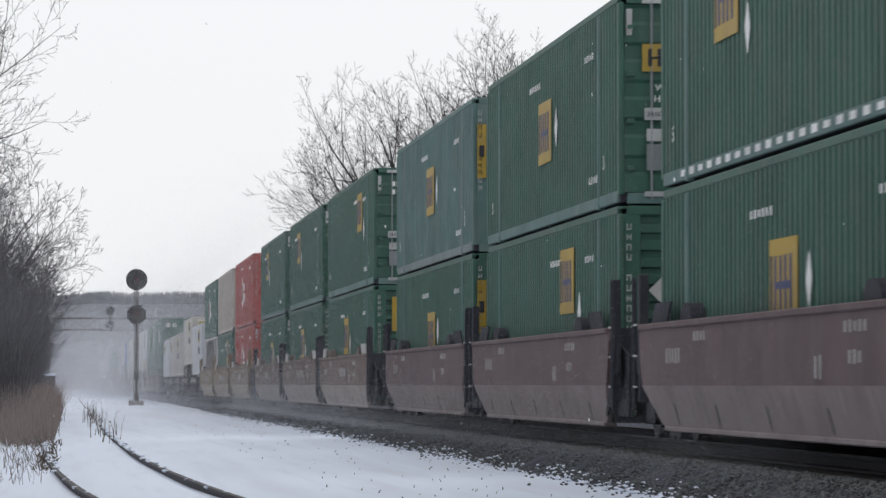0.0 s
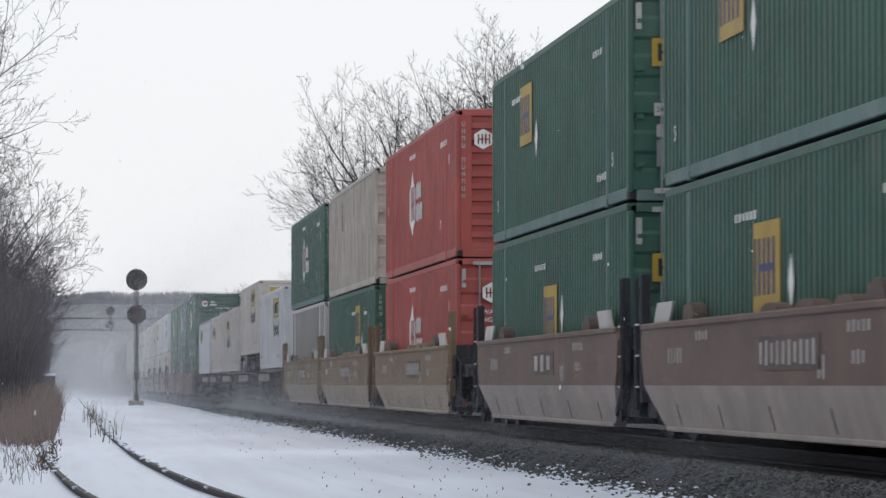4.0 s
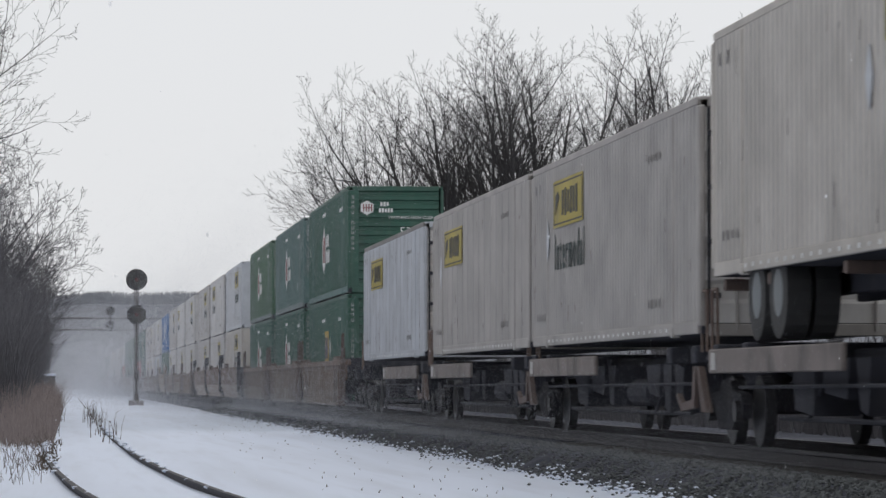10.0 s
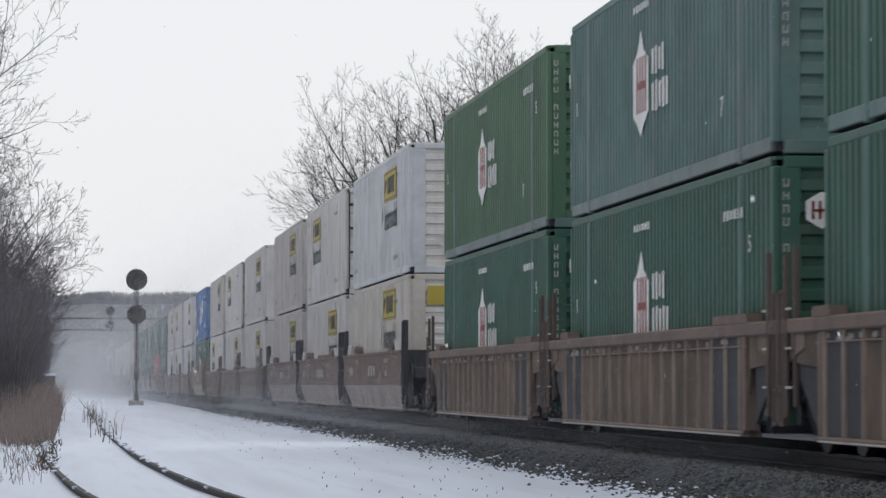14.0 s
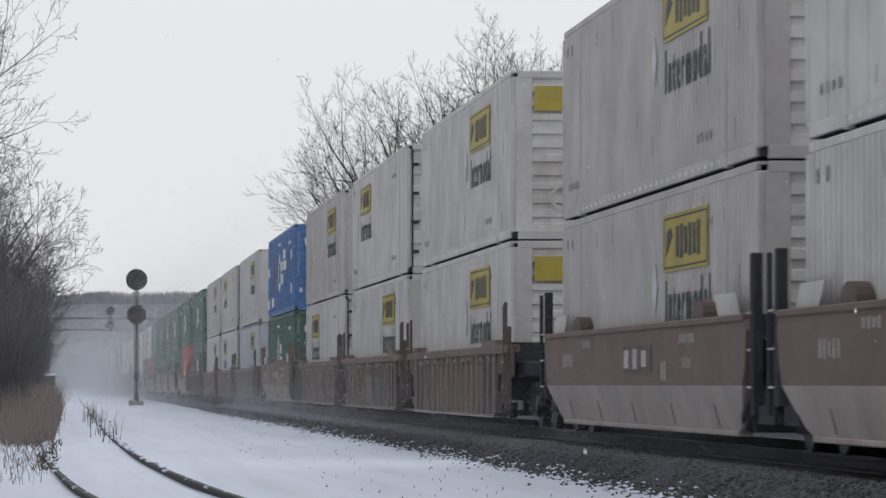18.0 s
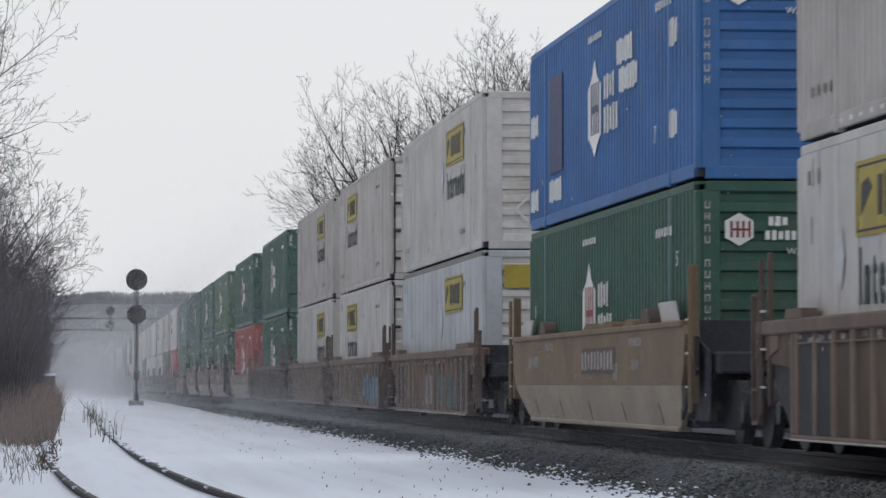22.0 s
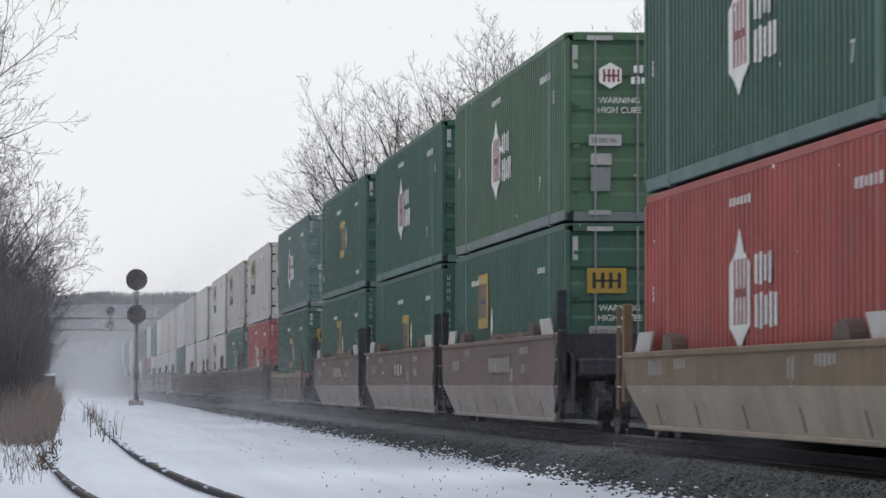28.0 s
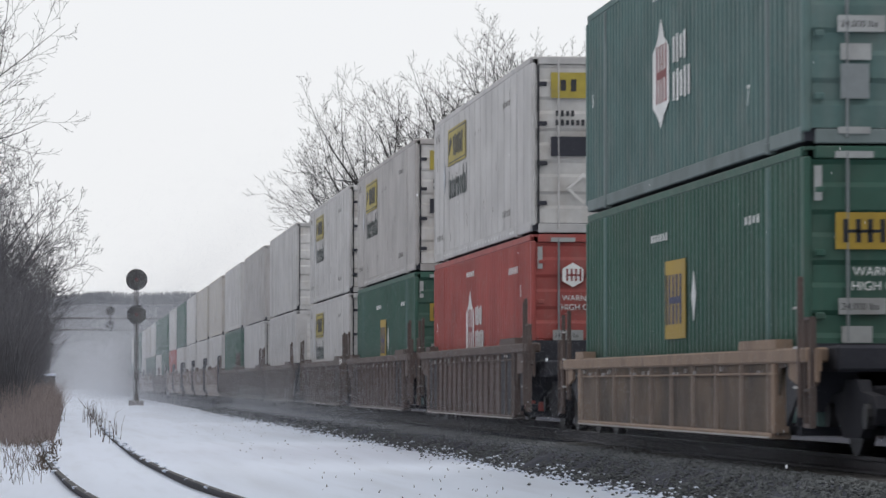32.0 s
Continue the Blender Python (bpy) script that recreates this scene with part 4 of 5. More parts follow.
    part("step_bracket", lambda: Shape().prism([(-0.5, 0.4), (-0.1, 0.4), (0.25, 0.95), (0.1, 0.95), (-0.3, 0.55)], -1.3, -1.22), RIB_DARK, ob, "dark step bracket", key="stepb")
    for y, s in ((0.0, -1), (L, 1)):
        part("grab_iron", lambda: Shape().rod((-1.25, y + s * 0.6, 1.12), (-1.25, y + s * 0.6, 1.85), 0.02).rod((-1.25, y + s * 0.95, 1.12), (-1.25, y + s * 0.95, 1.85), 0.02).rod((-1.25, y + s * 0.6, 1.85), (-1.25, y + s * 0.95, 1.85), 0.02), RIB, ob, key=("grab", y))
        part("end_platform", lambda: bevelled(-1.2, 1.2, min(y + s * 0.3, y + s * 1.0), max(y + s * 0.3, y + s * 1.0), 1.02, 1.1, 0.02), GRIME, ob, key=("splat", y))
    return ob


def chassis(x, y, z):
    """The highway trailer chassis under one container, with its tandem of tyres."""
    ob = new("trailer_chassis")
    for sx in (-0.45, 0.45):
        part("frame_rail", lambda: bevelled(-0.06, 0.06, 0.2, LENGTH - 0.2, 0.48, 0.72, 0.015), GRIME, ob, key="frail", at=Matrix.Translation((sx, 0, 0)))
    for yy in (0.4, 5.0, 9.0, 13.0, LENGTH - 0.4):
        part("cross_member", lambda: bevelled(-1.22, 1.22, -0.08, 0.08, 0.6, 0.735, 0.015), RIB, ob, key="xmem", at=Matrix.Translation((0, yy, 0)))
    for yy in (12.5, 13.75):
        for xx in (-1.08, -0.76, 0.76, 1.08):
            ty = part("tyre", lambda: disc(-0.13, 0.13, 0.5, 24), RUBBER, ob, key="tyre", at=Matrix.Translation((xx, yy, 0.5)))
            part("rim", lambda: disc(-0.135, 0.135, 0.26, 16), STEEL, ty, key="rim")
    for sx in (-0.75, 0.75):
        part("landing_leg", lambda: bevelled(-0.07, 0.07, 3.0, 3.15, 0.0, 0.6, 0.01), GUIDE, ob, key="lleg", at=Matrix.Translation((sx, 0, 0)))
    tagged(ob, "black steel trailer chassis with double tyres on a spine car", "trailer chassis", "")
    ob.matrix_basis = pose(x, y, z)
    MOVING.append(ob)


CARS = {
    "maroon": (lambda: smooth_well(MAROON, MAROON_DUST), "maroon smooth-sided well car with dusty lower plates"),
    "brown": (lambda: smooth_well(BROWN, BROWN_DUST, mark="wide"), "brown smooth-sided well car with dust-paled lower plates"),
    "brown_t": (lambda: smooth_well(BROWN, BROWN_DUST, mark="short"), "brown smooth-sided well car with a square dark marking"),
    "tan": (lambda: smooth_well(TAN, TAN_DUST, mark="wide"), "mustard brown smooth-sided well car with pale dusty lower plates"),
    "tan_low": (lambda: smooth_well(TAN, TAN_DUST, top=1.1), "mustard brown low-sided well car with dusty lower plates"),
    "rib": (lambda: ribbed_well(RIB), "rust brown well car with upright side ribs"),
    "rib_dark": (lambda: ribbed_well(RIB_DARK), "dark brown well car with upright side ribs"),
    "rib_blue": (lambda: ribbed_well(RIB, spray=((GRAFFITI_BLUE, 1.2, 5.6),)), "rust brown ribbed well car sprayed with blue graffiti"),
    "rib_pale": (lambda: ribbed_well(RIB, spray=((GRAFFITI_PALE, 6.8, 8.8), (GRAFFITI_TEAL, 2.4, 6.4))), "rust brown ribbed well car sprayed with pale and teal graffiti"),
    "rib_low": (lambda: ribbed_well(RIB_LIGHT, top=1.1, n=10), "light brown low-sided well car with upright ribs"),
    "spine_end": (lambda: spine_platform((1.15, 8.5)), "black skeleton spine car platform with a long brown apron"),
    "spine": (spine_platform, "black skeleton spine car platform with brown aprons"),
}
CAR_MADE = {}


def rail_car(kind, y):
    """One car of that kind, with its own copies of the shared meshes."""
    m = pose(LINE_X, y, RAIL_Z)
    build, label = CARS[kind]
    if kind in CAR_MADE:
        ob = copy_thing(CAR_MADE[kind], m)
    else:
        ob = CAR_MADE[kind] = build()
        ob.matrix_basis = m
    tagged(ob, label, "rail car", "cars of the train")
    MOVING.append(ob)
    return ob


# distance of each car's far container end from the camera at the start, the lower and upper load, the car
UNITS = [
    (27.4, "green", "green_b", "maroon"), (46.8, "green", "green_q", "maroon"), (66.6, "green_f", "green_m", "maroon"), (85.1, "green_s", "dusty_s", "maroon"),
    (107.7, "green_y", "green_n", "brown_t"), (126.4, "green_h", "green_b", "brown"), (145.5, "green_d", "green_b", "brown_t"),
    (167.8, "red_d", "red", "tan"), (187.1, "green_f", "beige", "tan"), (205.4, "ribs", "hub", "tan"),
    (225.9, "wbl", "", "spine"), (242.5, "cream", "", "spine"), (259.5, "grime_e", "", "spine"), (276.0, "cream_w", "", "spine"), (294.1, "wbl_d", "", "spine_end"),
    (315.7, "green", "hub", "rib"), (334.55, "hub", "dusty_h", "rib"), (353.4, "hub", "leaf", "rib"),
    (377.3, "cream", "wbl", "brown_t"), (396.4, "white", "white_d", "brown"), (415.2, "grime", "grime", "brown_t"),
    (438.0, "white_s", "white_s", "rib"), (457.5, "white", "white_d", "rib_pale"), (476.6, "white_d", "grime", "rib"),
    (499.0, "hub", "blue", "tan"),
    (522.2, "wbl_s", "white", "rib_pale"), (541.8, "white_d", "grime_d", "rib_blue"), (560.9, "white", "grime", "rib"),
    (583.1, "hub_d", "hub_d", "rib_dark"), (606.5, "red", "hub_d", "tan_low"),
    (630.4, "green_e", "leaf_d", "brown"), (649.2, "green", "hub_d", "brown_t"), (668.6, "green_h", "green_m", "brown"),
    (691.8, "green_d", "dusty_hd", "rib_low"),
    (714.4, "red_d", "white_d", "rib_dark"), (734.8, "green_d", "grime_d", "rib_dark"), (753.9, "white_d", "white_d", "rib_dark"),
    (777.2, "white", "white_d", "rib_dark"), (797.3, "white_d", "grime", "rib_dark"), (817.0, "green", "white", "rib_dark"),
    (837.0, "white", "cream", "brown"), (856.2, "white", "cream", "brown"), (875.0, "white", "white_d", "brown"),
    (896.5, "white", "green_b", "brown_t"), (915.5, "red", "white", "brown"), (938.0, "green", "hub", "rib_dark"), (957.0, "white", "hub_d", "rib_dark"),
    (978.0, "green", "white", "brown"), (998.0, "hub", "grime", "brown"), (1018.0, "white", "white_d", "brown"), (1040.0, "green", "green_b", "rib_dark"),
    (1060.0, "white", "hub", "rib_dark"), (1080.0, "hub", "white", "brown"),
]


def train():
    cars = []
    for i, (far, lower, upper, kind) in enumerate(UNITS):
        y = far - LENGTH
        car = rail_car(kind, y)
        gap_near = y - UNITS[i - 1][0] if i else 3.0
        gap_far = UNITS[i + 1][0] - LENGTH - far if i + 1 < len(UNITS) else 3.0
        if kind.startswith("spine"):
            z = RAIL_Z + 1.31
            if lower == "cream":
                chassis(LINE_X, y, RAIL_Z + 1.22)
                z = RAIL_Z + 1.96
            container(lower, LINE_X, y, z, " on a spine car")
        else:
            z = RAIL_Z + 0.30
            container(lower, LINE_X, y, z, " in a well car", far < 756)
            container(upper, LINE_X, y, z + TALL + 0.015, " stacked on another", far < 756)
        cars.append((car, gap_near, gap_far))
    # articulated cars share one truck in the gap; at couplings each car has its own
    for car, gap_near, gap_far in cars:
        truck(car, LENGTH + (gap_far / 2 if gap_far < 3.6 else 1.15))
        if gap_near >= 3.6:
            truck(car, -1.15)
            part("coupler", lambda: bevelled(-0.14, 0.14, -1.0, 0.6, -0.14, 0.14, 0.03), GRIME, car, "cast steel coupler", key="coupler", at=Matrix.Translation((0, -gap_near / 2 + 0.3, 0.86)))


train()


# ---- ground, ballast and track ----
def snow_height(x, y):
    h = 0.02 * noise.noise((x * 0.35, y * 0.03, 0.0)) + 0.02 * noise.noise((x * 1.3, y * 0.1, 5.0)) + 0.03 * noise.noise((x * 1.9, y * 0.025, 9.0))
    return h if y < 400 else h * 0.3


def ground():
    xs = [-2500, -900, -300, -100, -40, -16, -8, -5, -3.5] + [-2.5 + 0.5 * i for i in range(20)] + [8, 12, 16, 25, 40, 100, 300, 900, 2500]
    ys = [-400, -60, 0, 15] + [24 + i * 1.6 for i in range(70)] + [140 + i * 8 for i in range(20)] + [320, 360, 420, 500, 650, 900, 1500, 4000]
    s = Shape()
    n = len(xs)
    v = [(x, y, snow_height(x, y) if abs(x) < 10 else 0.0) for y in ys for x in xs]
    f = [(j * n + i, j * n + i + 1, (j + 1) * n + i + 1, (j + 1) * n + i) for j in range(len(ys) - 1) for i in range(n - 1)]
    s.add(v, f)
    ob = new("ground", s.mesh("ground", SNOW, True))
    tagged(ob, "trampled snow over the ground beside the tracks", "ground", kind="structure")


def ballast_bed():
    """A gravel bank under the main line, its foot broken by the snow."""
    ys = [-120, 0, 20] + [28 + 0.7 * i for i in range(160)] + [145 + 3.0 * i for i in range(60)] + [340 + 40 * i for i in range(22)]
    # the far side is widened to keep the ground under the cars dark
    prof = [(-2.3, -0.04), (-1.95, 0.13), (-1.65, 0.30), (-1.3, 0.33), (1.3, 0.33), (3.4, 0.27), (11.2, 0.27), (12.4, -0.04)]
    s = Shape()
    k = len(prof)
    v = []
    for y in ys:
        for j, (dx, z) in enumerate(prof):
            wob = 0.16 * noise.noise((y * 0.4, j, 1.0)) + 0.16 * noise.noise((y * 1.7, j, 4.0)) if j < 2 else 0.05 * noise.noise((y, j, 2.0))
            v.append((LINE_X + dx + wob, y, z + (0.0 if j == 0 else 0.005 * noise.noise((y * 1.9, j * 3, 7.0)))))
    f = [(i * k + j, i * k + j + 1, (i + 1) * k + j + 1, (i + 1) * k + j) for i in range(len(ys) - 1) for j in range(k - 1)]
    s.add(v, f)
    ob = new("ballast_bed", s.mesh("ballast_bed", BALLAST))
    tagged(ob, "dark crushed stone ballast under the main line", "ballast", kind="structure")
    return ob


def stone_mesh(seed):
    rng = random.Random(seed)
    bm = bmesh.new()
    bmesh.ops.create_icosphere(bm, subdivisions=1, radius=0.5)
    for v in bm.verts:
        v.co *= rng.uniform(0.7, 1.15)
        v.co.z *= 0.7
    s = Shape()
    s.v, s.f = [tuple(v.co) for v in bm.verts], [tuple(v.index for v in f.verts) for f in bm.faces]
    bm.free()
    return s


def bank_z(dx):
    pts = [(-2.3, -0.02), (-1.95, 0.13), (-1.65, 0.30), (-1.3, 0.33), (1.3, 0.33)]
    for (a, za), (b, zb) in zip(pts, pts[1:]):
        if a <= dx <= b:
            return za + (zb - za) * (dx - a) / (b - a)
    return 0.0


def stones(bed):
    rng = random.Random(3)
    kinds = [stone_mesh(i).mesh("stone", STONE) for i in range(5)]
    for i in range(300):
        y, dx = rng.uniform(30.5, 41), rng.uniform(-2.2, -1.35)
        ob = new("stone", kinds[i % 5])
        ob.parent = bed
        k = rng.uniform(0.05, 0.1)
        ob.matrix_basis = Matrix.LocRotScale((LINE_X + dx, y, bank_z(dx) + 0.02), Euler([rng.uniform(0, 6) for _ in range(3)]), (k, k, k * 0.8))
    # the rest of the loose stones, too many to count
    shapes = [stone_mesh(20 + i) for i in range(4)]
    s = Shape()
    for i in range(19000):
        y = 30 + 150 * rng.random() ** 2.1
        dx = rng.uniform(-2.25, -1.3) if rng.random() < 0.96 else -2.2 - rng.expovariate(5.0)
        k = rng.uniform(0.025, 0.062)
        sh = shapes[i % 4]
        c, n = math.cos(i), math.sin(i)
        s.add([(LINE_X + dx + k * (c * a - n * b), y + k * (n * a + c * b), bank_z(dx) + 0.015 + k * q * 0.8) for a, b, q in sh.v], sh.f)
    ob = new("loose_ballast", s.mesh("loose_ballast", STONE))
    tagged(ob, "loose crushed stones on the ballast shoulder", "ballast", kind="stuff")
    # scraps of snow that lie on the foot of the bank
    s = Shape()
    for i in range(1300):
        y = 30 + 130 * rng.random() ** 1.8
        dx = -2.24 + rng.gauss(0, 0.11) + 0.2 * noise.noise((y * 0.4, 0, 1.0))
        k = rng.uniform(0.025, 0.085)
        sh = shapes[i % 4]
        s.add([(LINE_X + dx + k * a * 0.8, y + k * b * 4.0, max(0.0, bank_z(max(-2.3, dx))) + 0.012 + k * q * 0.7) for a, b, q in sh.v], sh.f)
    ob = new("snow_scraps", s.mesh("snow_scraps", SNOW))
    tagged(ob, "scraps of snow lying on the foot of the ballast", "snow", kind="stuff")


def rail_sweep(path, z, head=True):
    """A rail section carried along a path of (x, y)."""
    sec = [(-0.07, 0), (-0.07, 0.02), (-0.012, 0.04), (-0.012, 0.12), (-0.036, 0.13), (-0.036, 0.165), (0.036, 0.165), (0.036, 0.13), (0.012, 0.12), (0.012, 0.04), (0.07, 0.02), (0.07, 0)]
    s = Shape()
    k = len(sec)
    drop = z if callable(z) else lambda y: z
    v = [(x + a, y, drop(y) - 0.165 + b) for x, y in path for a, b in sec]
    f = [(i * k + j, i * k + (j + 1) % k, (i + 1) * k + (j + 1) % k, (i + 1) * k + j) for i in range(len(path) - 1) for j in range(k)]
    return s.add(v, f)


def siding_x(y):
    """Centre line of the siding, which swings away to the right near the camera."""
    return 0.22 + 0.95 * math.exp(-(y - 36) / 17.0)


def tracks(bed):
    main = new("main_track")
    tagged(main, "main line of two worn steel rails on timber ties", "railway track", kind="structure")
    for sx in (-0.7525, 0.7525):
        r = part("rail", rail_sweep([(LINE_X + sx, y) for y in (-120, 100, 500, 1200)], RAIL_Z), RAIL, main)
        part("rail_head", Shape().box(LINE_X + sx - 0.03, LINE_X + sx + 0.03, -120, 1200, RAIL_Z + 0.001, RAIL_Z + 0.004), RAIL_HEAD, r, "bright worn running surface")
    for i in range(64):
        part("tie", lambda: bevelled(-1.3, 1.3, -0.11, 0.11, 0.21, 0.352, 0.015), TIE, main, key="tie", at=pose(LINE_X + random.uniform(-0.04, 0.04), 24 + i * 0.53, 0, 0, 0, random.uniform(-1, 1)))
    side = new("siding_track")
    tagged(side, "snow-buried siding with two rusty rails", "railway track", kind="structure")
    ys = [14 + i * 1.5 for i in range(60)] + [105 + 8 * i for i in range(30)]
    for sx in (-0.7525, 0.7525):
        r = part("rail", rail_sweep([(siding_x(y) + sx, y) for y in ys], lambda y: 0.085 - 0.085 * min(1.0, max(0.0, (y - 46) / 60.0))), RAIL, side, "rusty rail half sunk in snow")
        sn = Shape()
        rng = random.Random(11)
        for y in ys[:60]:
            for _ in range(2):
                if rng.random() < (0.45 if y < 55 else 0.75):
                    yy = y + rng.uniform(-0.7, 0.7)
                    x = siding_x(yy) + sx + rng.uniform(-0.05, 0.07)
                    k = rng.uniform(0.05, 0.11) + 0.12 * rng.random() * min(1.0, max(0.0, (y - 50) / 40))
                    sh = stone_mesh(rng.randrange(4))
                    sn.add([(x + a * k, yy + b * k * 3, 0.075 + q * k * 0.6) for a, b, q in sh.v], sh.f)
        part("snow_cap", sn, SNOW, r, "lumps of snow on the rail")


ground()
bed = ballast_bed()
tracks(bed)
stones(bed)


# ---- signal mast between the tracks, gantry and far things ----
def signal_mast(x, y):
    ob = new("railway_signal")
    tagged(ob, "black round and eight-sided railway signal targets on a mast", "railway signal")
    part("foundation", bevelled(-0.45, 0.45, -0.45, 0.45, -0.1, 0.3, 0.05), CONCRETE, ob)
    part("base_casting", Shape().rod((0, 0, 0.3), (0, 0, 0.75), 0.2, 0.1, 12), MAST, ob)
    part("mast", Shape().rod((0, 0, 0.7), (0, 0, 7.9), 0.075, 0.06, 10), MAST, ob)
    for z, n, rad, turn in ((7.55, 28, 0.645, 0), (5.45, 8, 0.6, math.pi / 8)):
        pts = [(rad * math.cos(turn + 6.2832 * i / n), z + rad * math.sin(turn + 6.2832 * i / n)) for i in range(n)]
        tg = part("target", Shape().prism(pts, -0.16, -0.11, axis=1), SIGNAL, ob, "round black signal target" if n > 8 else "eight-sided black signal target")
        for k in range(6 if n > 8 else 3):
            a = k * math.pi / 3 if n > 8 else k * 2.1
            x0, z0 = 0.42 * math.cos(a), z + 0.42 * math.sin(a)
            part("lamp_hood", Shape().rod((x0, -0.14, z0), (x0, -0.42, z0 - 0.02), 0.1, 0.1, 10), SIGNAL, tg)
        part("lens", Shape().rod((0, -0.16, z), (0, -0.2, z), 0.12, 0.12, 12), LENS, tg)
        part("bracket", bevelled(-0.12, 0.12, -0.12, 0.1, z - 0.2, z + 0.2, 0.02), SIGNAL, ob)
    part("cable_box", bevelled(-0.16, 0.16, -0.2, 0.0, 1.6, 2.1, 0.02), MAST, ob)
    part("cross_strap", Shape().rod((-0.25, -0.1, 6.75), (0.25, -0.1, 6.75), 0.03), MAST, ob)
    part("ladder", Shape().rod((0.12, 0.35, 0.3), (0.12, 0.1, 7.0), 0.02).rod((-0.12, 0.35, 0.3), (-0.12, 0.1, 7.0), 0.02), MAST, ob)
    ob.matrix_basis = pose(x, y, 0.0)


def gantry(y, x0, x1, z):
    ob = new("signal_bridge")
    tagged(ob, "lattice steel signal bridge across the tracks", "signal bridge")
    for x in (x0, x1):
        for dx in (-0.25, 0.25):
            part("leg", Shape().rod((x + dx, y, 0), (x + dx, y, z), 0.1, n=6), MAST, ob)
        br = Shape()
        for k in range(9):
            br.rod((x - 0.25, y, k * 0.9), (x + 0.25, y, k * 0.9 + 0.9), 0.04, n=4)
        part("leg_lattice", br, MAST, ob)
    for dz in (0.0, 1.45):
        part("chord", Shape().rod((x0, y, z - dz), (x1, y, z - dz), 0.11, n=6), MAST, ob)
    n = 9
    for k in range(n):
        a, b = x0 + (x1 - x0) * k / n, x0 + (x1 - x0) * (k + 1) / n
        part("lattice_bar", Shape().rod((a, y, z - 1.45), (b, y, z), 0.05, n=4).rod((a, y, z), (a, y, z - 1.45), 0.05, n=4), MAST, ob)
    for zz, rad in ((z + 0.9, 0.6), (z - 0.9, 0.6)):
        part("target", Shape().prism([(x0 + 7.9 + rad * math.cos(6.2832 * i / 20), zz + rad * math.sin(6.2832 * i / 20)) for i in range(20)], y - 0.3, y - 0.2, axis=1), SIGNAL, ob)
    part("target_post", Shape().rod((x0 + 7.9, y - 0.1, z - 1.8), (x0 + 7.9, y - 0.1, z + 1.5), 0.08, n=6), SIGNAL, ob)


signal_mast(4.1, 224.0)
gantry(470.0, -2.6, 17.0, 9.6)


def relay_cabinet(x, y):
    ob = new("trackside_cabinet")
    tagged(ob, "dark trackside cabinet with snow on its flat roof", "cabinet")
    part("body", bevelled(-1.1, 1.1, -0.7, 0.7, -0.05, 1.9, 0.03), MAST, ob)
    part("door", bevelled(-0.95, -0.05, -0.73, -0.7, 0.15, 1.75, 0.01), MAST, ob)
    part("door", bevelled(0.05, 0.95, -0.73, -0.7, 0.15, 1.75, 0.01), MAST, ob)
    part("roof", bevelled(-1.2, 1.2, -0.8, 0.8, 1.9, 2.0, 0.02), MAST, ob)
    part("snow_cover", bevelled(-1.2, 1.2, -0.8, 0.8, 2.0, 2.22, 0.06), SNOW, ob, "snow lying on the roof")
    ob.matrix_basis = pose(x, y, 0)


relay_cabinet(-2.2, 330.0)


def hills():
    """Wooded rise far behind; its pale tone carries the haze of the snowfall."""
    for k, (y, h, x0, x1) in enumerate(((950, 23.5, -420, 520), (1500, 38.0, -800, 900))):
        n = 700
        s = Shape()
        v, top = [], []
        for i in range(n + 1):
            x = x0 + (x1 - x0) * i / n
            z = h * (0.93 + 0.05 * noise.noise((x * 0.018, k, 0)) + 0.045 * noise.noise((x * 0.07, k, 3)))
            v += [(x, y, -2), (x, y + 25, z), (x, y + 160, z * 0.9), (x, y + 170, -2)]
        f = [(i * 4 + j, i * 4 + (j + 1) % 4, i * 4 + 4 + (j + 1) % 4, i * 4 + 4 + j) for i in range(n) for j in range(4)]
        s.add(v, f + [(0, 1, 2, 3), (n * 4 + 3, n * 4 + 2, n * 4 + 1, n * 4)])
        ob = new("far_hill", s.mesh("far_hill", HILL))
        tagged(ob, "far wooded hill fading into the snowfall", "hill", kind="structure")
        if k == 0:
            rng = random.Random(8)
            wood = Shape()
            for _ in range(5200):
                x = rng.uniform(-40, 110)
                i = int((x - x0) / (x1 - x0) * n)
                z, tall = v[i * 4 + 1][2], rng.uniform(0.8, 3.4)
                lean = rng.gauss(0, 0.12) * tall
                wood.rod((x, y + 25, z - 0.6), (x + lean, y + 25, z + tall), 0.24, 0.05, 3, cap=False)
                wood.rod((x + 0.5 * lean, y + 25, z + 0.4 * tall), (x + lean + rng.gauss(0, 0.8), y + 25, z + 0.9 * tall), 0.07, 0.03, 3, cap=False)
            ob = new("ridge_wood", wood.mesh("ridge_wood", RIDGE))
            tagged(ob, "bare treetops along the far ridge", "woods", kind="stuff")


hills()


# ---- bare trees and brush ----
SEGMENTS = (6, 4, 3, 2, 1)
CHILDREN = (9, 6, 5, 2)


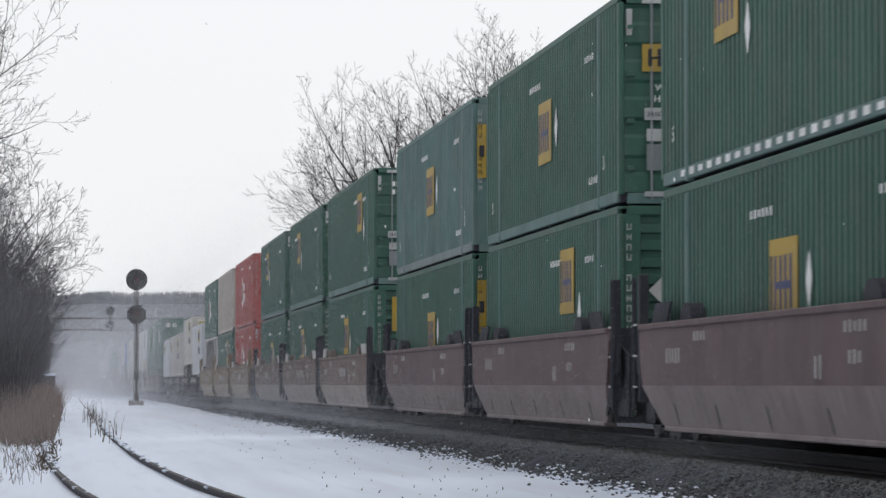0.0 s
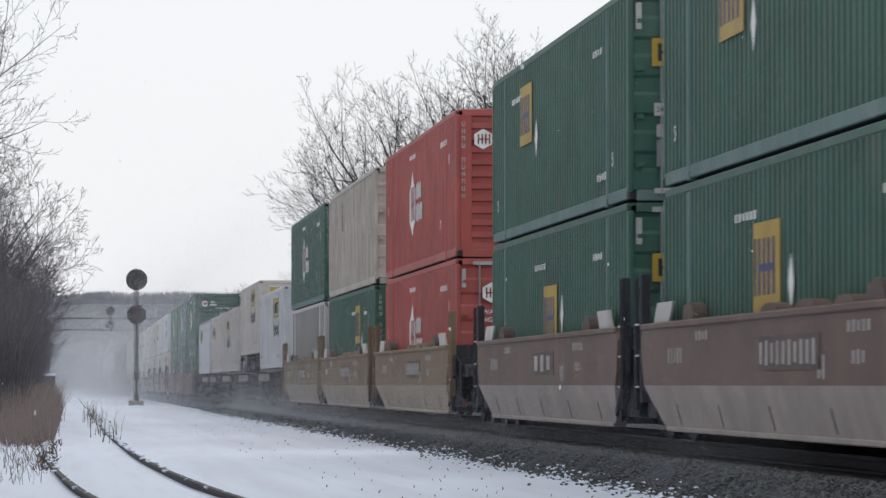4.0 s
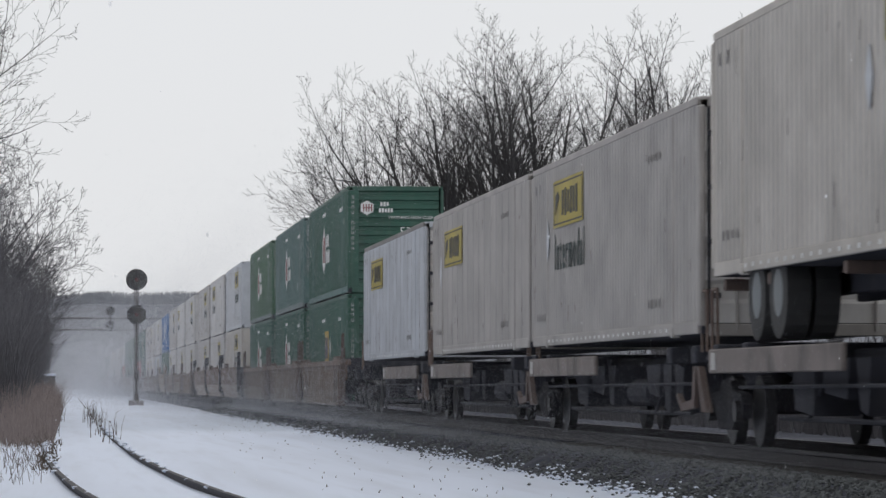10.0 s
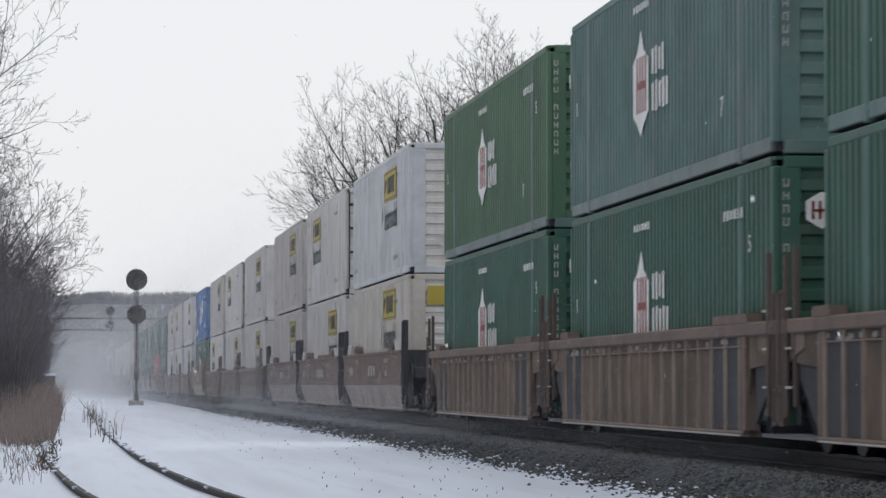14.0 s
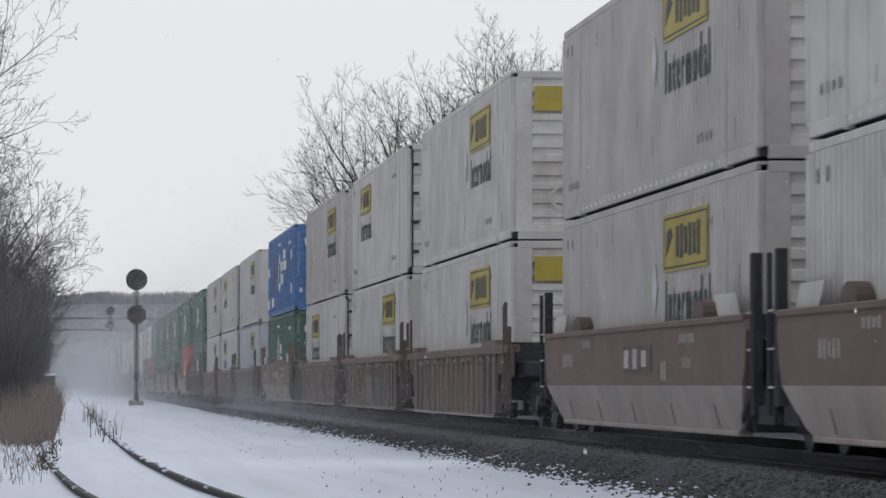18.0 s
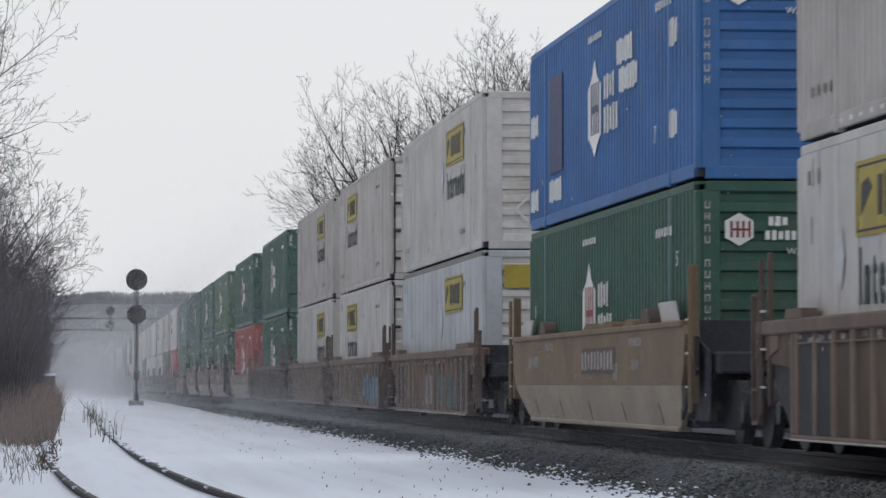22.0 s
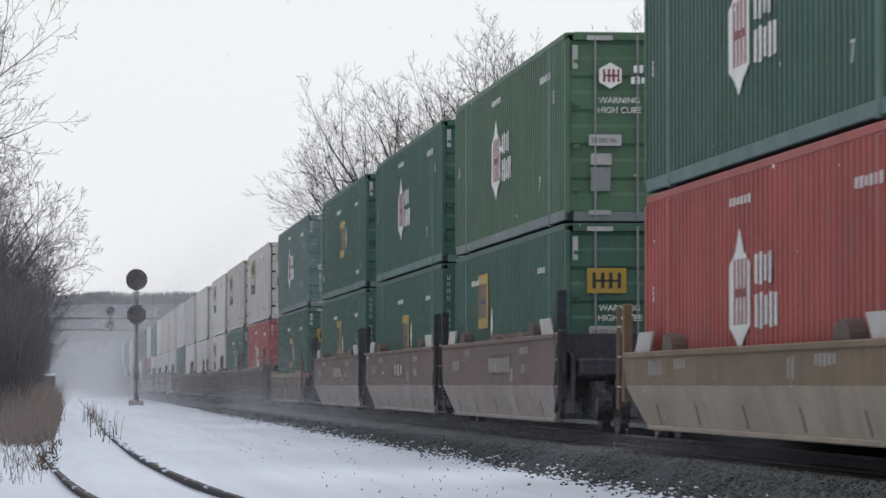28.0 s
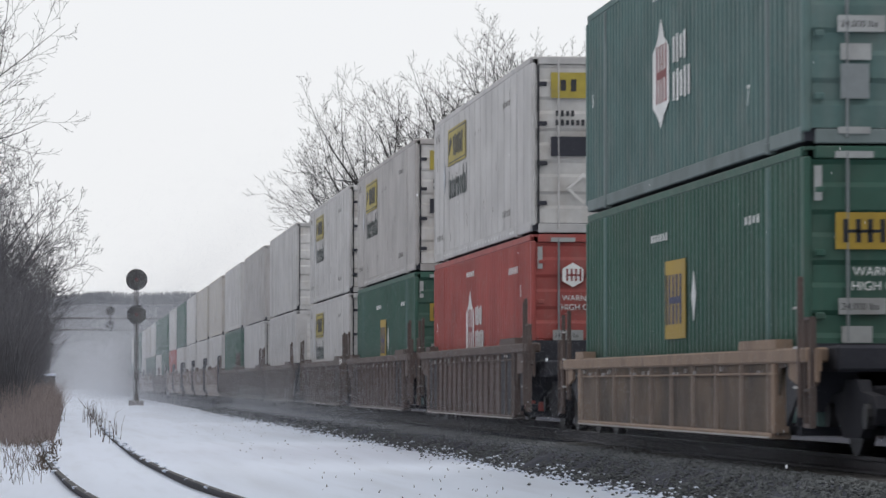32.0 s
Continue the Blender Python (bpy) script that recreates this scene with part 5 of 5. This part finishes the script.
def grow(rng, shapes, p, d, length, r, level, top, lift):
    """One limb, bending upwards, and what branches from it; thick wood goes to shapes[0], twigs to shapes[1]."""
    steps = SEGMENTS[level]
    pts = [p]
    for _ in range(steps):
        d = (d + Vector((rng.gauss(0, 0.06), rng.gauss(0, 0.06), lift + rng.gauss(0, 0.05)))).normalized()
        p = p + d * (length / steps)
        pts.append(p)
    for i in range(steps):
        a, b = max(0.0075, r * (1 - 0.8 * i / steps)), max(0.006, r * (1 - 0.8 * (i + 1) / steps))
        shapes[0 if level < 2 else 1].rod(pts[i], pts[i + 1], a, b, 6 if level < 1 else (4 if level < 2 else 3), cap=False)
    if level >= top:
        return
    n = CHILDREN[level]
    for i in range(n):
        at = min(1.0, 0.22 + 0.78 * (i + 0.3 + rng.random() * 0.7) / n)
        q = at * steps
        k = min(steps - 1, int(q))
        o = pts[k].lerp(pts[k + 1], q - k)
        way = (pts[k + 1] - pts[k]).normalized()
        turn = i * 2.4 + rng.uniform(-0.6, 0.6)
        u = way.orthogonal().normalized()
        side = u * math.cos(turn) + way.cross(u) * math.sin(turn)
        angle = radians(rng.uniform(26, 50))
        out = (way * math.cos(angle) + side * math.sin(angle)).normalized()
        size = length * (0.56 - 0.28 * at) * rng.uniform(0.75, 1.15)
        grow(rng, shapes, o, out, size, max(0.0075, r * (1 - 0.8 * at) * 0.62), level + 1, top, 0.07)


def tree_data(seed, height, limbs=8, spread=38, lean=0.0, fork=0.2, mats=(BARK, TWIG), top=4):
    """A short trunk that forks low into steep limbs, fanned like a vase."""
    rng = random.Random(seed)
    wood, twig = Shape(), Shape()
    base = Vector((lean * fork * height * 0.5, 0, fork * height))
    wood.rod((0, 0, -0.15), base, height * 0.016 + 0.05, height * 0.013 + 0.03, 8, cap=False)
    for i in range(limbs):
        f = (i + 0.4) / limbs
        th, az = radians(spread) * f ** 0.6, i * 2.4 + rng.uniform(-0.4, 0.4)
        d = Vector((math.sin(th) * math.cos(az) + lean, math.sin(th) * math.sin(az), math.cos(th))).normalized()
        o = base * rng.uniform(0.75, 1.0)
        grow(rng, (wood, twig), o, d, height * (1 - fork) * (1.02 - 0.22 * f) * rng.uniform(0.92, 1.04), height * 0.0095 * (1.1 - 0.4 * f) + 0.02, 0, top, 0.02)
    return wood.mesh("trunk", mats[0]), twig.mesh("twigs", mats[1])


def tree(data, x, y, turn=0.0, size=1.0, label="tall bare grey tree with a crown of fine twigs"):
    ob = new("tree")
    for name, m in zip(("trunk", "crown"), data):
        part(name, m, None, ob)
    tagged(ob, label, "tree", "bare trees")
    ob.matrix_basis = pose(x, y, 0, 0, 0, turn) @ Matrix.Scale(size, 4)


random.seed(5)
LEANING = tree_data(41, 17, 8, 46, -0.3)
UPRIGHT = tree_data(57, 19, 7, 40, -0.04)
SLENDER = tree_data(73, 19, 6, 24, 0.03, 0.3)
# the clump behind the main line, from its far leaning edge to the single trees nearer by
for data, x, y, turn, size in ((LEANING, 20.1, 200, 0, 0.94), (LEANING, 22.0, 203, 24, 1.03), (UPRIGHT, 22.0, 205, 60, 0.93), (UPRIGHT, 23.6, 202, 140, 0.98), (UPRIGHT, 25.0, 199, 200, 1.03), (SLENDER, 26.4, 206, 90, 1.0),
                               (SLENDER, 30.3, 190, 30, 0.98), (SLENDER, 31.6, 196, 120, 0.86), (SLENDER, 32.0, 170, 210, 0.9), (UPRIGHT, 36.0, 172, 10, 0.92), (SLENDER, 37.6, 168, 150, 0.98),
                               (UPRIGHT, 23.0, 240, 100, 0.8), (SLENDER, 15.5, 330, 20, 0.5), (SLENDER, 20.0, 320, 45, 0.55)):
    tree(data, x, y, turn, size)
for data, x, y, turn, size in ((UPRIGHT, -7.7, 112, 100, 0.74), (UPRIGHT, -8.7, 124, 150, 0.84), (SLENDER, -7.4, 134, 260, 0.82), (SLENDER, -6.3, 116, 20, 0.72)):
    tree(data, x, y, turn, size, "tall bare tree reaching over the siding")
SCRUB = [tree_data(91, 10, 10, 46, 0.06, 0.06, (BRUSH, BRUSH)), tree_data(97, 9, 11, 52, 0.0, 0.05, (BRUSH, BRUSH))]
for i, (x, y, turn, size) in enumerate(((-3.1, 108, 0, 0.42), (-3.2, 118, 70, 0.5), (-4.2, 128, 140, 0.68), (-4.3, 138, 20, 0.75), (-5.0, 146, 250, 0.98), (-4.8, 158, 300, 0.9), (-5.4, 166, 30, 1.05),
                                        (-4.8, 180, 90, 0.85), (-5.3, 195, 150, 0.85), (-5.8, 210, 210, 0.9), (-6.2, 228, 20, 0.9), (-6.4, 248, 60, 0.85), (-7.0, 270, 190, 0.9), (-7.6, 295, 260, 0.9), (-8.2, 330, 80, 0.9), (-5.8, 120, 45, 0.8), (-7.0, 150, 100, 1.2),
                                        # these four are out of view, added to dim the train's near side
                                        (-8.0, 62, 15, 1.1), (-7.5, 40, 75, 1.2), (-8.5, 18, 135, 1.1), (-8.5, 82, 99, 1.2))):
    tree(SCRUB[i % 2], x, y, turn, size, "bare many-stemmed scrub tree leaning over the siding")


def stems(name, label, n, place, tall, mat, width=0.012, bend=0.25, category="brush"):
    """Thin standing stalks, too many to count."""
    rng = random.Random(hash_of(name))
    s = Shape()
    for _ in range(n):
        x, y = place(rng)
        h = tall(rng)
        a, b = rng.gauss(0, bend) * h, rng.gauss(0, bend) * h
        w = width * rng.uniform(0.6, 1.5)
        p0, p1, p2 = Vector((x, y, -0.03)), Vector((x + a * 0.4, y + b * 0.4, h * 0.6)), Vector((x + a, y + b, h))
        s.rod(p0, p1, w, w * 0.7, 3, cap=False).rod(p1, p2, w * 0.7, w * 0.2, 3, cap=False)
        for _ in range(1):
            q = p1.lerp(p2, rng.random())
            s.rod(q, q + Vector((rng.gauss(0, 0.13), rng.gauss(0, 0.13), rng.uniform(0.05, 0.2))) * h, w * 0.45, w * 0.15, 3, cap=False)
    ob = new(name, s.mesh(name, mat))
    tagged(ob, label, category, kind="stuff")


def hash_of(text):
    return sum((i + 1) * ord(c) for i, c in enumerate(text))


def in_thicket(r):
    y = 90 + 330 * r.random() ** 1.3
    return -1.15 - 0.0055 * (y - 90) - abs(r.gauss(0, 1.5)), y


stems("thicket", "dense dark leafless thicket along the siding", 13000, lambda r: in_thicket(r), lambda r: r.uniform(0.8, 4.4), BRUSH, 0.014, 0.2, "thicket")
# stands out of view; added to keep sky light off the train's near side
stems("bank_thicket", "unseen thicket added beside the siding to dim the train side", 5000, lambda r: (-4.5 - abs(r.gauss(0, 2.5)), r.uniform(-60, 92)), lambda r: r.uniform(2.0, 6.0), BRUSH, 0.03, 0.16, "thicket")
# added behind the cars so that the gaps beneath them stay dark
stems("far_brush", "dark leafless brush added beyond the main line", 12000, lambda r: (14.5 + abs(r.gauss(0, 2.0)), 32 + 290 * r.random() ** 1.2), lambda r: r.uniform(0.7, 2.3), BRUSH, 0.03, 0.2, "brush")
stems("straw_grass", "tall dry brown grass at the thicket's foot", 5500, lambda r: (-0.28 - abs(r.gauss(0, 1.0)), 73 + 56 * r.random() ** 0.7), lambda r: r.uniform(0.25, 0.7) + 0.8 * r.random() ** 2, STRAW, 0.007, 0.2, "grass")
stems("near_weeds", "dead weeds standing out of the snow", 260, lambda r: (-0.3 - abs(r.gauss(0, 0.5)), r.uniform(46, 78)), lambda r: 0.06 + 0.3 * r.random() ** 2, WEED, 0.0045, 0.5, "weeds")
stems("rail_weeds", "dead weeds along the siding rails", 150, lambda r: (siding_x(100) + r.choice((-0.75, 0.6)) + r.gauss(0, 0.16), r.uniform(78, 165)), lambda r: r.uniform(0.12, 0.7), WEED, 0.009, 0.16, "weeds")
stems("rail_tufts", "dark stubble and debris along the siding rail", 160, lambda r: (siding_x(60) - 0.78 + r.gauss(0, 0.1), r.uniform(52, 80)), lambda r: r.uniform(0.03, 0.14), WEED, 0.012, 0.6, "weeds")
stems("snow_tufts", "dead stalks and specks poking through the snow", 120, lambda r: (r.choice((3.4, 4.4, 5.4)) + r.gauss(0, 0.22) + 0.6 * r.random(), 36 + 80 * r.random() ** 1.4), lambda r: r.uniform(0.01, 0.035), WEED, 0.007, 0.8, "weeds")


# ---- snow whirled up by the train ----
def snow_dust():
    """Fine snow in the air along the line: tiny separate flakes, thicker low down and far off."""
    rng = np.random.default_rng(4)
    bands = []
    for y0 in range(84, 620, 12):
        y = y0 + 6
        size = y * 0.8e-4
        far = min(1.0, max(0.0, (y - 80) / 250.0))
        k = 0.0011 + 0.0036 * far
        # a veil over the whole height of the train, and a thicker one that hugs the ground
        for share, deep in ((1.0, False), (0.85 * (0.06 + far ** 1.6), True)):
            n = int(2 * k * share / (0.43 * size * size) * 5.0 * (6.8 if not deep else 2.2) * 12)
            x = 7.12 - np.abs(rng.normal(size=n)) * (2.0 + 3.2 * far)
            z = rng.random(n) ** 1.25 * 7.2 if not deep else np.minimum(6.5, rng.exponential(1.2, n))
            c = np.stack((x, y0 + rng.random(n) * 12, z + 0.06), axis=1)
            bands.append(c[:, None, :] + rng.normal(size=(n, 3, 3)) * size * 0.55)
    # a thin low veil close to the passing wheels
    for y0 in range(34, 150, 6):
        size = (y0 + 3) * 0.75e-4
        n = int(0.055 / (0.43 * size * size) * 6.0 * 1.6 * (0.2 + 0.5 * min(1.0, max(0.0, (y0 - 50) / 60.0))))
        c = np.stack((7.05 - np.abs(rng.normal(size=n)) * 0.5, y0 + rng.random(n) * 6, 0.3 + rng.exponential(0.65, n)), axis=1)
        bands.append(c[:, None, :] + rng.normal(size=(n, 3, 3)) * size * 0.55)
    # snow falling before the far hill
    n, size = 75000, 0.045
    c = np.stack((rng.uniform(-18, 8, n), rng.uniform(440, 720, n), 14 * rng.random(n) ** 1.2), axis=1)
    bands.append(c[:, None, :] + rng.normal(size=(n, 3, 3)) * size * 0.55)
    v = np.concatenate(bands).reshape(-1, 3)
    n = len(v) // 3
    m = bpy.data.meshes.new("snow_dust")
    m.vertices.add(3 * n)
    m.vertices.foreach_set("co", v.ravel())
    m.loops.add(3 * n)
    m.loops.foreach_set("vertex_index", np.arange(3 * n, dtype=np.int32))
    m.polygons.add(n)
    m.polygons.foreach_set("loop_start", np.arange(0, 3 * n, 3, dtype=np.int32))
    m.update()
    m.materials.append(FLAKE)
    ob = new("snow_dust", m)
    tagged(ob, "fine snow whirling in the air along the train", "snow", kind="stuff")


snow_dust()


def falling_snow():
    """Larger flakes that sink through the air before the train."""
    rng = random.Random(12)
    s = Shape()
    for i in range(1000):
        y = 7 + 38 * rng.random()
        c = Vector((rng.uniform(-0.02, 0.215) * y, y, rng.uniform(-1, 46)))
        k = rng.uniform(0.0025, 0.006)
        ring = [c + Vector((rng.uniform(0.7, 1.2) * k * math.cos(a), rng.uniform(-0.5, 0.5) * k, rng.uniform(0.7, 1.2) * k * math.sin(a))) for a in (0, 1.26, 2.51, 3.77, 5.03)]
        s.add([tuple(p) for p in ring] + [tuple(c + Vector((0, -k, 0))), tuple(c + Vector((0, k, 0)))], [(j, (j + 1) % 5, 5) for j in range(5)] + [((j + 1) % 5, j, 6) for j in range(5)])
    ob = new("falling_snow", s.mesh("falling_snow", FLUFF))
    tagged(ob, "sparse white snowflakes sinking through the air", "snow", kind="stuff")
    return ob


FLAKES = falling_snow()


# ---- the train rolls past ----
def motions():
    for ob in MOVING:
        a = ob.matrix_basis.copy()
        rows = []
        for t in (0.0, 16.0, 32.0):
            rows.append((t, Matrix.Translation((0, -SPEED * t, 0)) @ a))
        walk(ob, rows)
    walk(FLAKES, [(t, pose(0.02 * t, 0, -1.3 * t)) for t in (0.0, 16.0, 32.0)])


motions()
